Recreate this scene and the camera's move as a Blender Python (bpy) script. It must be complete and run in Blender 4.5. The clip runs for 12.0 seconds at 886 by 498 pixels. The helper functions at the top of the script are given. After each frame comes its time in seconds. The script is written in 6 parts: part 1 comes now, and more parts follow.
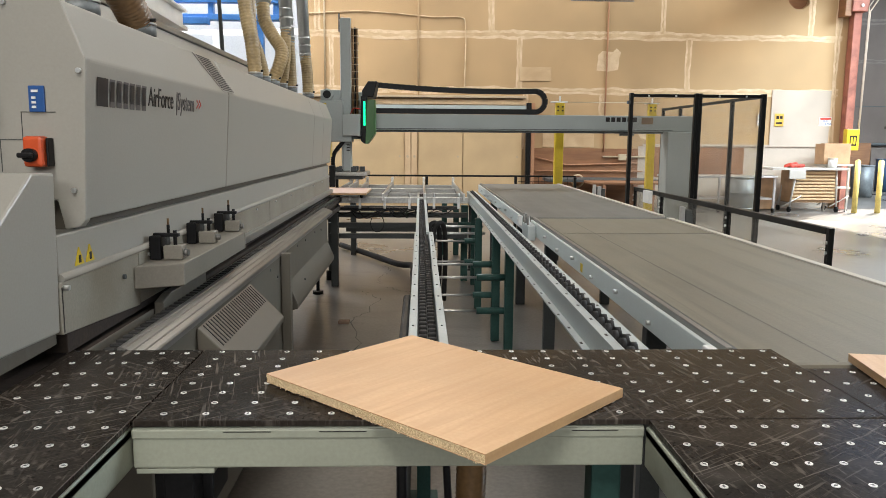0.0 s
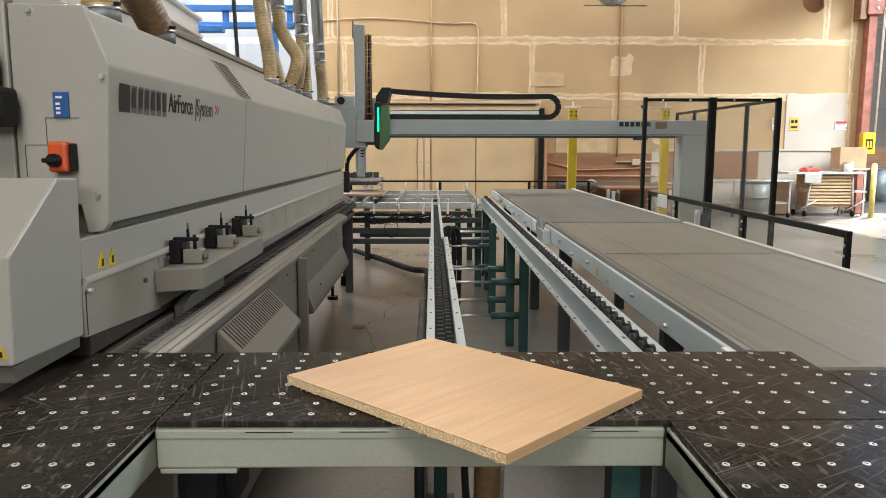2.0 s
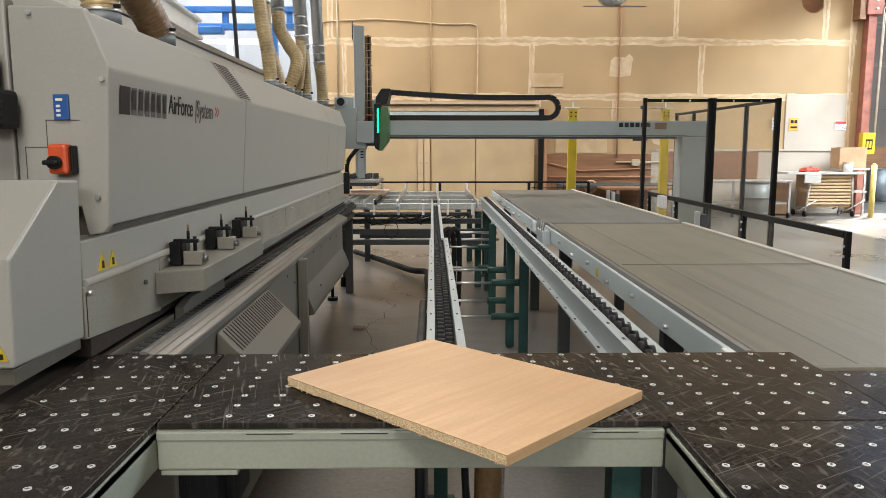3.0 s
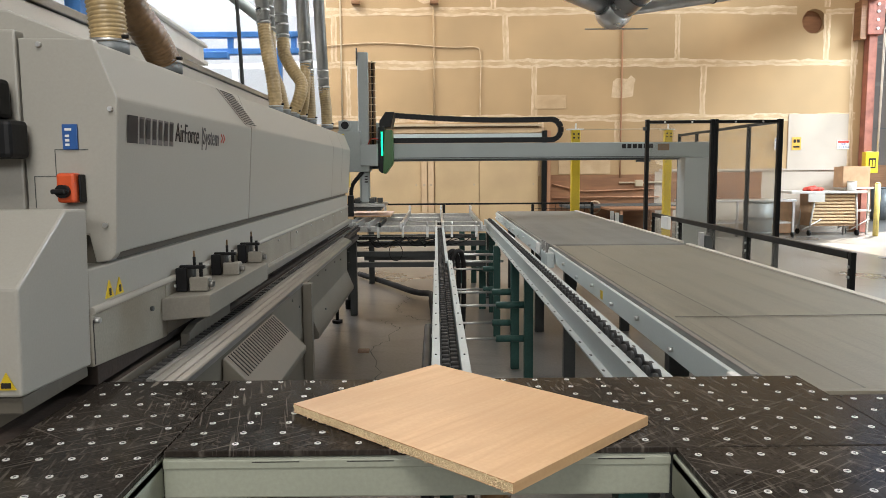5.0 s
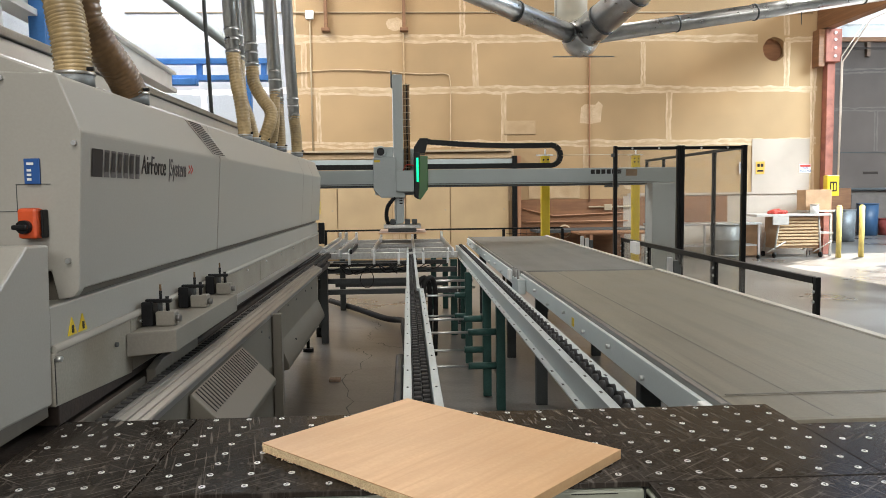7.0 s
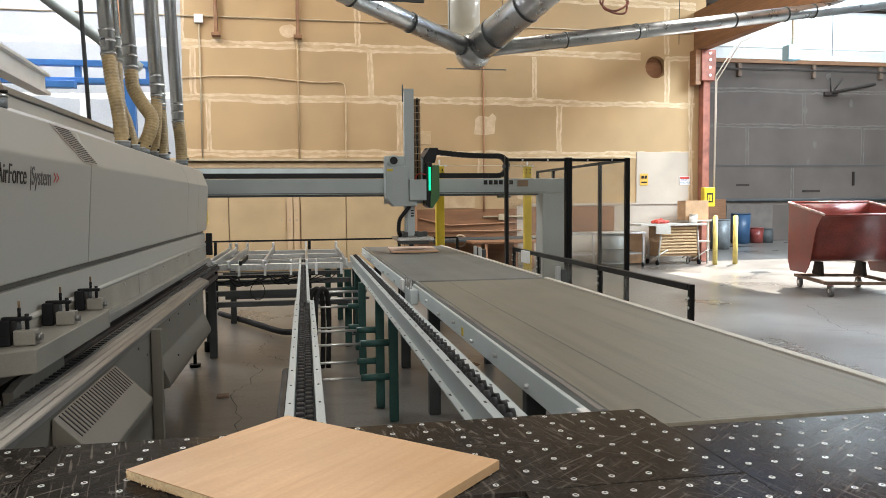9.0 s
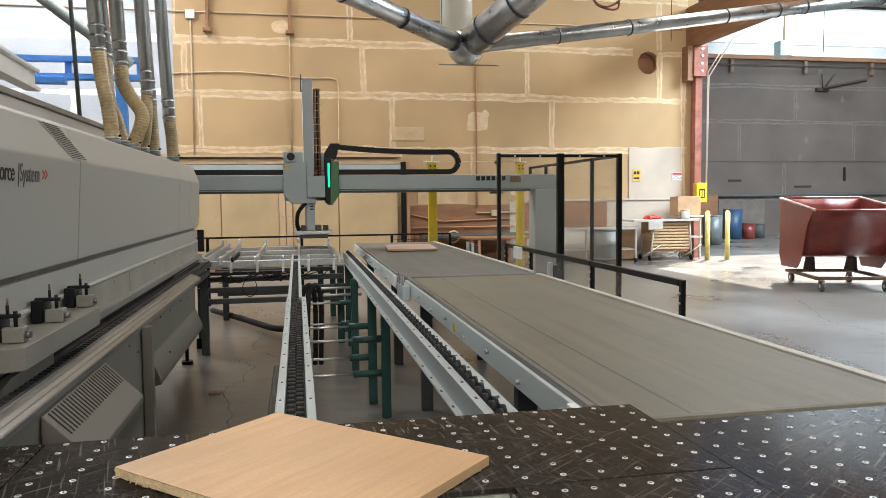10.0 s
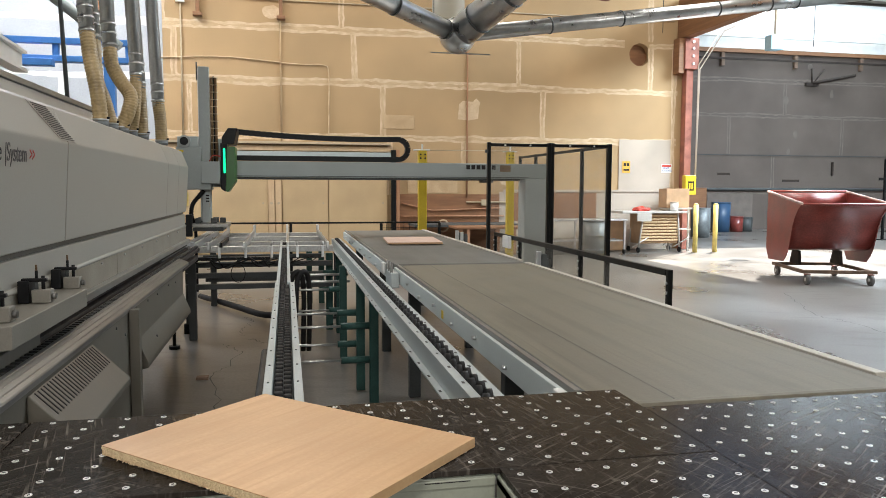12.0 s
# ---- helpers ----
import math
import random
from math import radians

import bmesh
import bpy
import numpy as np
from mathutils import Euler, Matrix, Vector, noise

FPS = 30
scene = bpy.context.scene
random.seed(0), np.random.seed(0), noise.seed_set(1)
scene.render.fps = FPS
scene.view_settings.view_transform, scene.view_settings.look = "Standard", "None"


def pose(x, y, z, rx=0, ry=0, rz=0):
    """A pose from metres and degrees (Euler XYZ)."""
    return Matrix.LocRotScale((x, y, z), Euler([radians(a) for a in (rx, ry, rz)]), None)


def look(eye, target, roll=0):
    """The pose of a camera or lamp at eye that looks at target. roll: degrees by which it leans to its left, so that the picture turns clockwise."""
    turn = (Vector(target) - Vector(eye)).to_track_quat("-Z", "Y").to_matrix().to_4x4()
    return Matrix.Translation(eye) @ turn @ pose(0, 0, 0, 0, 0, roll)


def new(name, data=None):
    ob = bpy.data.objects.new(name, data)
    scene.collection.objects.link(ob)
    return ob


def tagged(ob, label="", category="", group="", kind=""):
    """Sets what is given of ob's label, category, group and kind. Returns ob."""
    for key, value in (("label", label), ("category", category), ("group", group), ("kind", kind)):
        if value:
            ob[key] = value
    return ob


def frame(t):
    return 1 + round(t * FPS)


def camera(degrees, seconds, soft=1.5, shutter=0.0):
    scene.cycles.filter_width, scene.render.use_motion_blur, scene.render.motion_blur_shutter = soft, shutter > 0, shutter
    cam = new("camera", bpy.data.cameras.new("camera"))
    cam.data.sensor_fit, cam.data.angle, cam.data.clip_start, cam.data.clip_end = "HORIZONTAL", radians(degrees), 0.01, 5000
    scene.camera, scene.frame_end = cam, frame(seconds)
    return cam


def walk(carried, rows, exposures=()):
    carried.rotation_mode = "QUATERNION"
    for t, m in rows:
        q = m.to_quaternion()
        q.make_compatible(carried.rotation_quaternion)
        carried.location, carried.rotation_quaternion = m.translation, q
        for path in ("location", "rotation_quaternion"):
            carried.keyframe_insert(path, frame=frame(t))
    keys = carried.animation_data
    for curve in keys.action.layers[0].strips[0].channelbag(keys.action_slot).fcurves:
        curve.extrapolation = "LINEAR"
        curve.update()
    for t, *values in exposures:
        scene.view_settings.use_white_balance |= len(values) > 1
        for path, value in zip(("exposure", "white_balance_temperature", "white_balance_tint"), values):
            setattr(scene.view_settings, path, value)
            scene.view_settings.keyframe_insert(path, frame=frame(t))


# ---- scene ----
cam = camera(61.7, 12.0, soft=0.65)
PATH = [
    (0, (0.025, 0.173, 1.451), (0.087, 2.152, 1.164), 0.4),
    (0.5, (0.026, 0.169, 1.451), (0.082, 2.148, 1.17), 0.3),
    (1, (0.021, 0.168, 1.447), (0.068, 2.148, 1.171), 0.2),
    (1.5, (0.015, 0.165, 1.443), (0.05, 2.147, 1.173), 0.1),
    (2, (0.011, 0.162, 1.444), (0.039, 2.144, 1.173), 0.1),
    (2.5, (0.008, 0.161, 1.445), (0.034, 2.143, 1.173), 0.1),
    (3, (0.011, 0.16, 1.446), (0.039, 2.142, 1.177), -0.0),
    (5, (0.01, 0.151, 1.459), (0.027, 2.139, 1.246), -0.4),
    (5.5, (0.006, 0.155, 1.473), (0.017, 2.146, 1.276), -0.6),
    (6, (0.006, 0.154, 1.476), (0.019, 2.146, 1.295), -0.7),
    (6.5, (0.008, 0.155, 1.475), (0.046, 2.148, 1.311), -0.7),
    (7, (0.013, 0.16, 1.48), (0.107, 2.152, 1.331), -0.7),
    (7.5, (0.04, 0.168, 1.491), (0.23, 2.155, 1.358), -0.6),
    (7.7, (0.039, 0.168, 1.482), (0.275, 2.151, 1.364), -0.5),
    (9.5, (0.064, 0.177, 1.484), (0.439, 2.137, 1.353), -0.6),
    (10, (0.066, 0.175, 1.484), (0.449, 2.133, 1.347), -0.6),
    (10.5, (0.07, 0.18, 1.481), (0.461, 2.136, 1.338), -0.5),
    (11, (0.069, 0.176, 1.481), (0.47, 2.129, 1.329), -0.3),
    (11.5, (0.068, 0.17, 1.479), (0.475, 2.122, 1.32), -0.1),
    (12, (0.065, 0.167, 1.471), (0.476, 2.117, 1.306), 0.2),
]
walk(cam, [(t, look(eye, target, roll)) for t, eye, target, roll in PATH], [(0, 2.10), (6.5, 2.04), (7.7, 1.94), (9.5, 1.89), (12, 1.89)])

# ---- light ----
world = bpy.data.worlds.new("world")
scene.world = world
world.use_nodes = True
wn = world.node_tree
sky = wn.nodes.new("ShaderNodeTexSky")
sky.sky_type = "NISHITA"
sky.sun_disc = False
sky.sun_elevation, sky.sun_rotation = radians(57.5), radians(45)
wn.links.new(sky.outputs[0], wn.nodes["Background"].inputs[0])
wn.nodes["Background"].inputs[1].default_value = 0.06

sun_data = bpy.data.lights.new("sun", "SUN")
sun_data.energy, sun_data.angle, sun_data.color = 5.0, radians(1.2), (1.0, 0.95, 0.87)
sun = new("sun", sun_data)
sun.matrix_world = look((0, 0, 0), (-0.45, -0.45, -1.0))


def skylight_lamp(x, y, z, w, d, power, color=(0.93, 0.97, 1.0)):
    """An area lamp added as fill, standing in for daylight from unseen openings."""
    data = bpy.data.lights.new("skylight", "AREA")
    data.shape, data.size, data.size_y, data.energy, data.color = "RECTANGLE", w, d, power, color
    ob = new("skylight_lamp", data)
    ob.location = (x, y, z)
    return ob


ROOF = 8.2
SKY, COOL, NEUTRAL, WARM = (0.75, 0.89, 1.0), (0.94, 0.96, 0.98), (1.0, 0.97, 0.91), (1.0, 0.90, 0.79)
OPEN_ROOF = (10.4, 18.0, 14.3, 20.4)  # unglazed roof light, which lets the sun in
# fill lamps added under the roof to brighten the hall; no skylight is visible
FILL_LAMPS = [(12.5, 20.0, 6.5, 14.0, 1900, SKY), (-6.6, -3.6, 10.5, 15.5, 290, COOL), (14.5, 22.0, 21.6, 23.6, 105, SKY),
             (-2.0, 1.0, -5.5, -1.5, 140, NEUTRAL), (2.0, 3.2, 3.0, 6.5, 15, WARM), (-1.2, 1.2, 11.0, 15.0, 60, WARM), (6.2, 8.6, 8.0, 12.5, 135, NEUTRAL)]
for x0, x1, y0, y1, power, color in FILL_LAMPS:
    skylight_lamp((x0 + x1) / 2, (y0 + y1) / 2, ROOF - 0.02, x1 - x0 - 0.1, y1 - y0 - 0.1, power, color)
REAR_GAP = (-3.0, 4.0, 3.4, 5.8)  # high opening in the rear wall, unseen, added for the fill lamp
# added fill from behind the camera, for faces turned towards it
rear_fill = skylight_lamp(0.5, -9.05, 4.6, 6.9, 2.3, 115, NEUTRAL)
rear_fill.matrix_world = look((0.5, -9.05, 4.6), (0.5, 0, 4.6))

# ---- materials ----


def mat(name, color, rough=0.5, metal=0.0, vary=0.12, scale=6.0, fine=90.0, bump=0.05, tint=None, per_object=0.0, coat=0.0, spec=0.5):
    """A procedural surface with two scales of variation and a fine relief."""
    m = bpy.data.materials.new(name)
    m.use_nodes = True
    nt = m.node_tree
    p = nt.nodes["Principled BSDF"]
    tc = nt.nodes.new("ShaderNodeTexCoord")
    big, small = nt.nodes.new("ShaderNodeTexNoise"), nt.nodes.new("ShaderNodeTexNoise")
    big.inputs["Scale"].default_value, big.inputs["Detail"].default_value = scale, 5
    small.inputs["Scale"].default_value, small.inputs["Detail"].default_value = fine, 3
    for n in (big, small):
        nt.links.new(tc.outputs["Object"], n.inputs["Vector"])
    ramp = nt.nodes.new("ShaderNodeValToRGB")
    dark = tint or [c * (1 - 2 * vary) for c in color]
    ramp.color_ramp.elements[0].position, ramp.color_ramp.elements[1].position = 0.3, 0.68
    ramp.color_ramp.elements[0].color = (*dark, 1)
    ramp.color_ramp.elements[1].color = (*[min(1, c * (1 + vary * 0.5)) for c in color], 1)
    nt.links.new(big.outputs["Fac"], ramp.inputs[0])
    mix = nt.nodes.new("ShaderNodeMix")
    mix.data_type, mix.blend_type = "RGBA", "OVERLAY"
    mix.inputs[0].default_value = min(1, vary * 2)
    nt.links.new(ramp.outputs[0], mix.inputs[6])
    nt.links.new(small.outputs["Fac"], mix.inputs[7])
    out = mix.outputs[2]
    if per_object:
        info, hsv, mr = nt.nodes.new("ShaderNodeObjectInfo"), nt.nodes.new("ShaderNodeHueSaturation"), nt.nodes.new("ShaderNodeMapRange")
        mr.inputs[3].default_value, mr.inputs[4].default_value = 1 - per_object, 1 + per_object
        nt.links.new(info.outputs["Random"], mr.inputs[0])
        nt.links.new(mr.outputs[0], hsv.inputs["Value"])
        nt.links.new(out, hsv.inputs["Color"])
        out = hsv.outputs[0]
    nt.links.new(out, p.inputs["Base Color"])
    rr = nt.nodes.new("ShaderNodeMapRange")
    rr.inputs[3].default_value, rr.inputs[4].default_value = max(0.02, rough - 0.1), min(1, rough + 0.1)
    nt.links.new(big.outputs["Fac"], rr.inputs[0])
    nt.links.new(rr.outputs[0], p.inputs["Roughness"])
    p.inputs["Metallic"].default_value = metal
    p.inputs["Coat Weight"].default_value = coat
    p.inputs["Specular IOR Level"].default_value = spec
    if bump:
        b = nt.nodes.new("ShaderNodeBump")
        b.inputs["Strength"].default_value, b.inputs["Distance"].default_value = bump, 0.01
        nt.links.new(small.outputs["Fac"], b.inputs["Height"])
        nt.links.new(b.outputs[0], p.inputs["Normal"])
    return m


def glow(name, color, strength):
    m = bpy.data.materials.new(name)
    m.use_nodes = True
    p = m.node_tree.nodes["Principled BSDF"]
    p.inputs["Base Color"].default_value = (*color, 1)
    p.inputs["Emission Color"].default_value = (*color, 1)
    p.inputs["Emission Strength"].default_value = strength
    return m


def sheet_glass(name, color, rough, alpha):
    """Thin clear sheet: mostly lets light straight through, with a gloss."""
    m = bpy.data.materials.new(name)
    m.use_nodes = True
    nt = m.node_tree
    nt.nodes.remove(nt.nodes["Principled BSDF"])
    tr, gl, mx = nt.nodes.new("ShaderNodeBsdfTransparent"), nt.nodes.new("ShaderNodeBsdfGlossy"), nt.nodes.new("ShaderNodeMixShader")
    tr.inputs[0].default_value = (*color, 1)
    gl.inputs["Roughness"].default_value = rough
    df, mx2 = nt.nodes.new("ShaderNodeBsdfDiffuse"), nt.nodes.new("ShaderNodeMixShader")
    df.inputs[0].default_value = (0.75, 0.75, 0.72, 1)
    mx.inputs[0].default_value, mx2.inputs[0].default_value = 0.06, alpha
    nt.links.new(tr.outputs[0], mx.inputs[1]), nt.links.new(gl.outputs[0], mx.inputs[2])
    nt.links.new(mx.outputs[0], mx2.inputs[1]), nt.links.new(df.outputs[0], mx2.inputs[2])
    nt.links.new(mx2.outputs[0], nt.nodes["Material Output"].inputs[0])
    return m


def streaked(name, base, dark, axis_scale, rough, amount=0.5, metal=0.0, bump=0.05, lo=0.35, hi=0.65, spec=0.5, distort=0.4):
    """Streaks stretched along one axis: wood grain, worn belts, scratched sheet."""
    m = mat(name, base, rough, metal, 0.08, 3.0, 120.0, bump)
    nt = m.node_tree
    p = nt.nodes["Principled BSDF"]
    prev = p.inputs["Base Color"].links[0].from_socket
    tc, mp, n = nt.nodes.new("ShaderNodeTexCoord"), nt.nodes.new("ShaderNodeMapping"), nt.nodes.new("ShaderNodeTexNoise")
    mp.inputs["Scale"].default_value = axis_scale
    n.inputs["Scale"].default_value, n.inputs["Detail"].default_value, n.inputs["Distortion"].default_value = 1.0, 6, distort
    nt.links.new(tc.outputs["Object"], mp.inputs[0]), nt.links.new(mp.outputs[0], n.inputs["Vector"])
    r = nt.nodes.new("ShaderNodeMapRange")
    r.inputs[1].default_value, r.inputs[2].default_value, r.inputs[3].default_value, r.inputs[4].default_value = lo, hi, 0, amount
    nt.links.new(n.outputs["Fac"], r.inputs[0])
    mix = nt.nodes.new("ShaderNodeMix")
    mix.data_type = "RGBA"
    nt.links.new(r.outputs[0], mix.inputs[0]), nt.links.new(prev, mix.inputs[6])
    mix.inputs[7].default_value = (*dark, 1)
    nt.links.new(mix.outputs[2], p.inputs["Base Color"])
    p.inputs["Specular IOR Level"].default_value = spec
    return m


M_FLOOR = mat("concrete", (0.178, 0.167, 0.155), 0.30, 0, 0.2, 0.55, 45, 0.03, tint=(0.085, 0.071, 0.058))
M_DRYWALL = mat("drywall_paper", (0.440, 0.294, 0.152), 0.85, 0, 0.10, 0.7, 60, 0.03)
M_MUD = mat("joint_compound", (0.60, 0.465, 0.315), 0.9, 0, 0.16, 5.0, 60, 0.06, tint=(0.49, 0.35, 0.21))
M_TAPE = mat("thin_compound", (0.50, 0.365, 0.225), 0.9, 0, 0.16, 3.0, 60, 0.06, tint=(0.42, 0.285, 0.155))
M_GREYWALL = mat("grey_wallboard", (0.125, 0.098, 0.082), 0.85, 0, 0.12, 0.8, 50, 0.03)
M_GREYMUD = mat("grey_compound", (0.165, 0.135, 0.116), 0.9, 0, 0.12, 3, 50, 0.03)
M_PALEWALL = mat("pale_wallboard", (0.50, 0.425, 0.35), 0.85, 0, 0.10, 1.0, 50, 0.03)
M_PLYDOOR = mat("birch_ply", (0.53, 0.38, 0.21), 0.7, 0, 0.08, 1.2, 80, 0.03)
M_OSB = streaked("brown_ply", (0.27, 0.125, 0.055), (0.15, 0.065, 0.03), (1.5, 1.5, 14), 0.7, 0.6)
M_LUMBER = streaked("lumber", (0.42, 0.215, 0.115), (0.27, 0.12, 0.06), (14, 14, 1.0), 0.75, 0.6)
M_STUD = streaked("pale_pine", (0.60, 0.43, 0.26), (0.51, 0.34, 0.19), (14, 14, 1.0), 0.75, 0.6)
M_GLULAM = streaked("glulam", (0.26, 0.125, 0.057), (0.165, 0.075, 0.034), (4, 1.0, 24), 0.6, 0.7)
M_REDSTEEL = mat("primer_red", (0.36, 0.13, 0.09), 0.7, 0, 0.2, 5, 60, 0.05)
M_ROOF = mat("roof_deck", (0.22, 0.20, 0.18), 0.9, 0, 0.1, 1, 30, 0.02)
M_CREAM = mat("machine_grey_enamel", (0.346, 0.331, 0.293), 0.42, 0, 0.03, 1.5, 160, 0.015)
# darker, browner and more mottled than M_CREAM, for the lower front panels
M_CREAM_LOW = mat("lower_machine_enamel", (0.285, 0.265, 0.222), 0.5, 0, 0.10, 3.5, 140, 0.02, tint=(0.20, 0.172, 0.132))
M_TRAY = mat("dusty_tray_enamel", (0.20, 0.183, 0.153), 0.55, 0, 0.08, 5, 140, 0.03)
# M_CREAM again, darkened in the colour for the shade below the hood
M_CREAM_SHADE = mat("machine_shaded_enamel", (0.108, 0.096, 0.076), 0.5, 0, 0.05, 2, 140, 0.02)
M_GREENISH = mat("table_frame_enamel", (0.32, 0.335, 0.27), 0.45, 0, 0.06, 3, 120, 0.02)
M_BLUEGREY = mat("conveyor_enamel", (0.43, 0.47, 0.47), 0.42, 0, 0.05, 3, 120, 0.02)
M_STEEL = streaked("brushed_steel", (0.46, 0.455, 0.435), (0.26, 0.258, 0.245), (60, 1.5, 60), 0.36, 0.5, 0.85, 0.02)
M_ALU = mat("aluminium", (0.66, 0.665, 0.66), 0.36, 0.9, 0.08, 8, 120, 0.02)
M_ZINC = mat("galvanised_duct", (0.60, 0.61, 0.61), 0.30, 0.95, 0.10, 5, 60, 0.03)
M_GREYPAINT = mat("gantry_enamel", (0.36, 0.40, 0.395), 0.45, 0, 0.05, 3, 90, 0.02)
M_DKGREY = mat("dark_grey_enamel", (0.075, 0.08, 0.08), 0.5, 0, 0.1, 4, 90, 0.03, spec=0.2)
M_DKGREEN = mat("dark_green_enamel", (0.035, 0.085, 0.075), 0.45, 0, 0.12, 5, 90, 0.03, spec=0.2)
M_BLACK = mat("black_plastic", (0.010, 0.010, 0.011), 0.45, 0, 0.2, 8, 90, 0.03, spec=0.2)
M_RUBBER = mat("black_rubber", (0.022, 0.021, 0.021), 0.62, 0, 0.25, 20, 200, 0.08, per_object=0.3, spec=0.2)
M_BLACKFRAME = mat("black_powder_coat", (0.006, 0.006, 0.006), 0.4, 0, 0.15, 6, 120, 0.02, spec=0.2)
M_YELLOW = mat("safety_yellow", (0.66, 0.47, 0.015), 0.5, 0, 0.10, 4, 60, 0.03)
# paler copy of M_YELLOW, with sunlight put into the colour
M_YELLOW_PALE = mat("sunlit_yellow", (0.70, 0.55, 0.16), 0.55, 0, 0.15, 5, 60, 0.03)
M_ORANGE = mat("orange_plastic", (0.62, 0.085, 0.02), 0.4, 0, 0.06, 8, 90, 0.01)
M_BLUE = mat("label_blue", (0.02, 0.09, 0.30), 0.4, 0, 0.05, 8, 90, 0.0)
M_CRANE = mat("crane_blue", (0.05, 0.19, 0.50), 0.45, 0, 0.08, 4, 60, 0.02)
M_WHITE = mat("white_enamel", (0.74, 0.74, 0.72), 0.45, 0, 0.05, 3, 90, 0.01)
M_HOSE = mat("tan_hose", (0.43, 0.31, 0.15), 0.45, 0, 0.2, 7, 60, 0.02, coat=0.2)
M_HOSE_BR = mat("brown_hose", (0.20, 0.115, 0.05), 0.42, 0, 0.2, 7, 60, 0.02, coat=0.2)
M_GREEN = mat("robot_green", (0.03, 0.12, 0.022), 0.4, 0, 0.06, 6, 90, 0.01)
M_SIGN = mat("amber_sign", (0.70, 0.40, 0.06), 0.5, 0, 0.06, 8, 90, 0.01)
M_LED = glow("status_light", (0.0, 0.72, 0.26), 0.55)
M_RED = mat("red_paint", (0.23, 0.048, 0.038), 0.33, 0, 0.25, 3.0, 40, 0.08, tint=(0.15, 0.028, 0.022))
M_REDRIM = mat("worn_rim", (0.60, 0.42, 0.38), 0.6, 0, 0.25, 6, 60, 0.05)
M_LETTER = mat("dark_lettering", (0.025, 0.022, 0.022), 0.5, 0, 0.1, 10, 90, 0.0, spec=0.2)
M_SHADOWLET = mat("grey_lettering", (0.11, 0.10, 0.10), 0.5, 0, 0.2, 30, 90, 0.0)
M_REDMARK = mat("red_mark", (0.55, 0.06, 0.04), 0.5, 0, 0.05, 10, 90, 0.0)
M_CARDBOARD = mat("cardboard", (0.46, 0.29, 0.165), 0.85, 0, 0.1, 5, 80, 0.03)
M_CHIP = mat("chipboard_edge", (0.86, 0.70, 0.46), 0.9, 0, 0.06, 170, 500, 0.3, tint=(0.76, 0.59, 0.36))
M_PHENOLIC = mat("phenolic_ply", (0.0290, 0.0232, 0.0188), 0.16, 0, 0.35, 2.2, 160, 0.015, tint=(0.0125, 0.0107, 0.0096), spec=0.045)
M_NOZZLE = mat("nozzle_metal", (0.74, 0.73, 0.71), 0.35, 0.25, 0.06, 30, 200, 0.0)
M_HIDDEN = mat("dull_side_wall", (0.24, 0.22, 0.20), 0.9, 0, 0.1, 1, 40, 0.02)
M_SIDEFRAME = mat("pale_conveyor_enamel", (0.60, 0.65, 0.645), 0.42, 0, 0.05, 3, 120, 0.02)
M_FEEDPAD = mat("worn_chain_steel", (0.030, 0.029, 0.028), 0.5, 0.3, 0.3, 20, 200, 0.05, per_object=0.3)
M_PIPE = mat("grey_conduit", (0.45, 0.36, 0.24), 0.55, 0.1, 0.06, 5, 60, 0.02)
M_POLY = sheet_glass("clear_polycarbonate", (0.95, 0.94, 0.92), 0.06, 0.025)
M_CLEARDUCT = sheet_glass("clear_duct", (0.85, 0.86, 0.82), 0.15, 0.35)
M_TREAD = mat("worn_grey_rubber", (0.13, 0.125, 0.12), 0.7, 0, 0.2, 12, 90, 0.05)
M_WOODBAR = mat("dirty_timber", (0.20, 0.13, 0.09), 0.8, 0, 0.2, 9, 90, 0.1)
M_BENCH = mat("dull_white_enamel", (0.46, 0.43, 0.39), 0.5, 0, 0.08, 4, 90, 0.02)
M_DULLZINC = mat("dull_zinc", (0.20, 0.215, 0.22), 0.5, 0.3, 0.2, 6, 60, 0.05)
# dusty brown steel, deepened in the colour to carry the feed slot's shade
M_DUSTY_SHADE = mat("dusty_shaded_steel", (0.036, 0.023, 0.016), 0.8, 0, 0.3, 9, 90, 0.1)
M_BOARDPALE = mat("pale_laminate", (0.62, 0.44, 0.36), 0.5, 0, 0.05, 4, 90, 0.0)


def board_face():
    m = streaked("beech_laminate", (0.68, 0.43, 0.235), (0.56, 0.32, 0.16), (42, 3.0, 3.0), 0.38, 0.75, 0, 0.02, 0.35, 0.7, 0.5, 0.8)
    return m


M_BEECH = board_face()
M_BELT_FAR = streaked("dark_grey_belt", (0.150, 0.148, 0.136), (0.098, 0.097, 0.090), (5.0, 0.10, 1), 0.5, 0.8, 0, 0.06, 0.40, 0.72, 0.35)
M_RAILSTEEL = streaked("dull_steel", (0.25, 0.245, 0.232), (0.12, 0.117, 0.11), (60, 1.5, 60), 0.36, 0.7, 0.65, 0.02)
M_EDGESTRIP = mat("cream_profile", (0.52, 0.49, 0.43), 0.6, 0, 0.08, 4, 90, 0.02)
M_BELTLINE = mat("belt_mark", (0.085, 0.075, 0.056), 0.6, 0, 0.1, 8, 90, 0.0)
M_BELT = streaked("grey_belt", (0.176, 0.156, 0.114), (0.128, 0.113, 0.083), (5.0, 0.10, 1), 0.55, 0.6, 0, 0.06, 0.40, 0.72, 0.35)


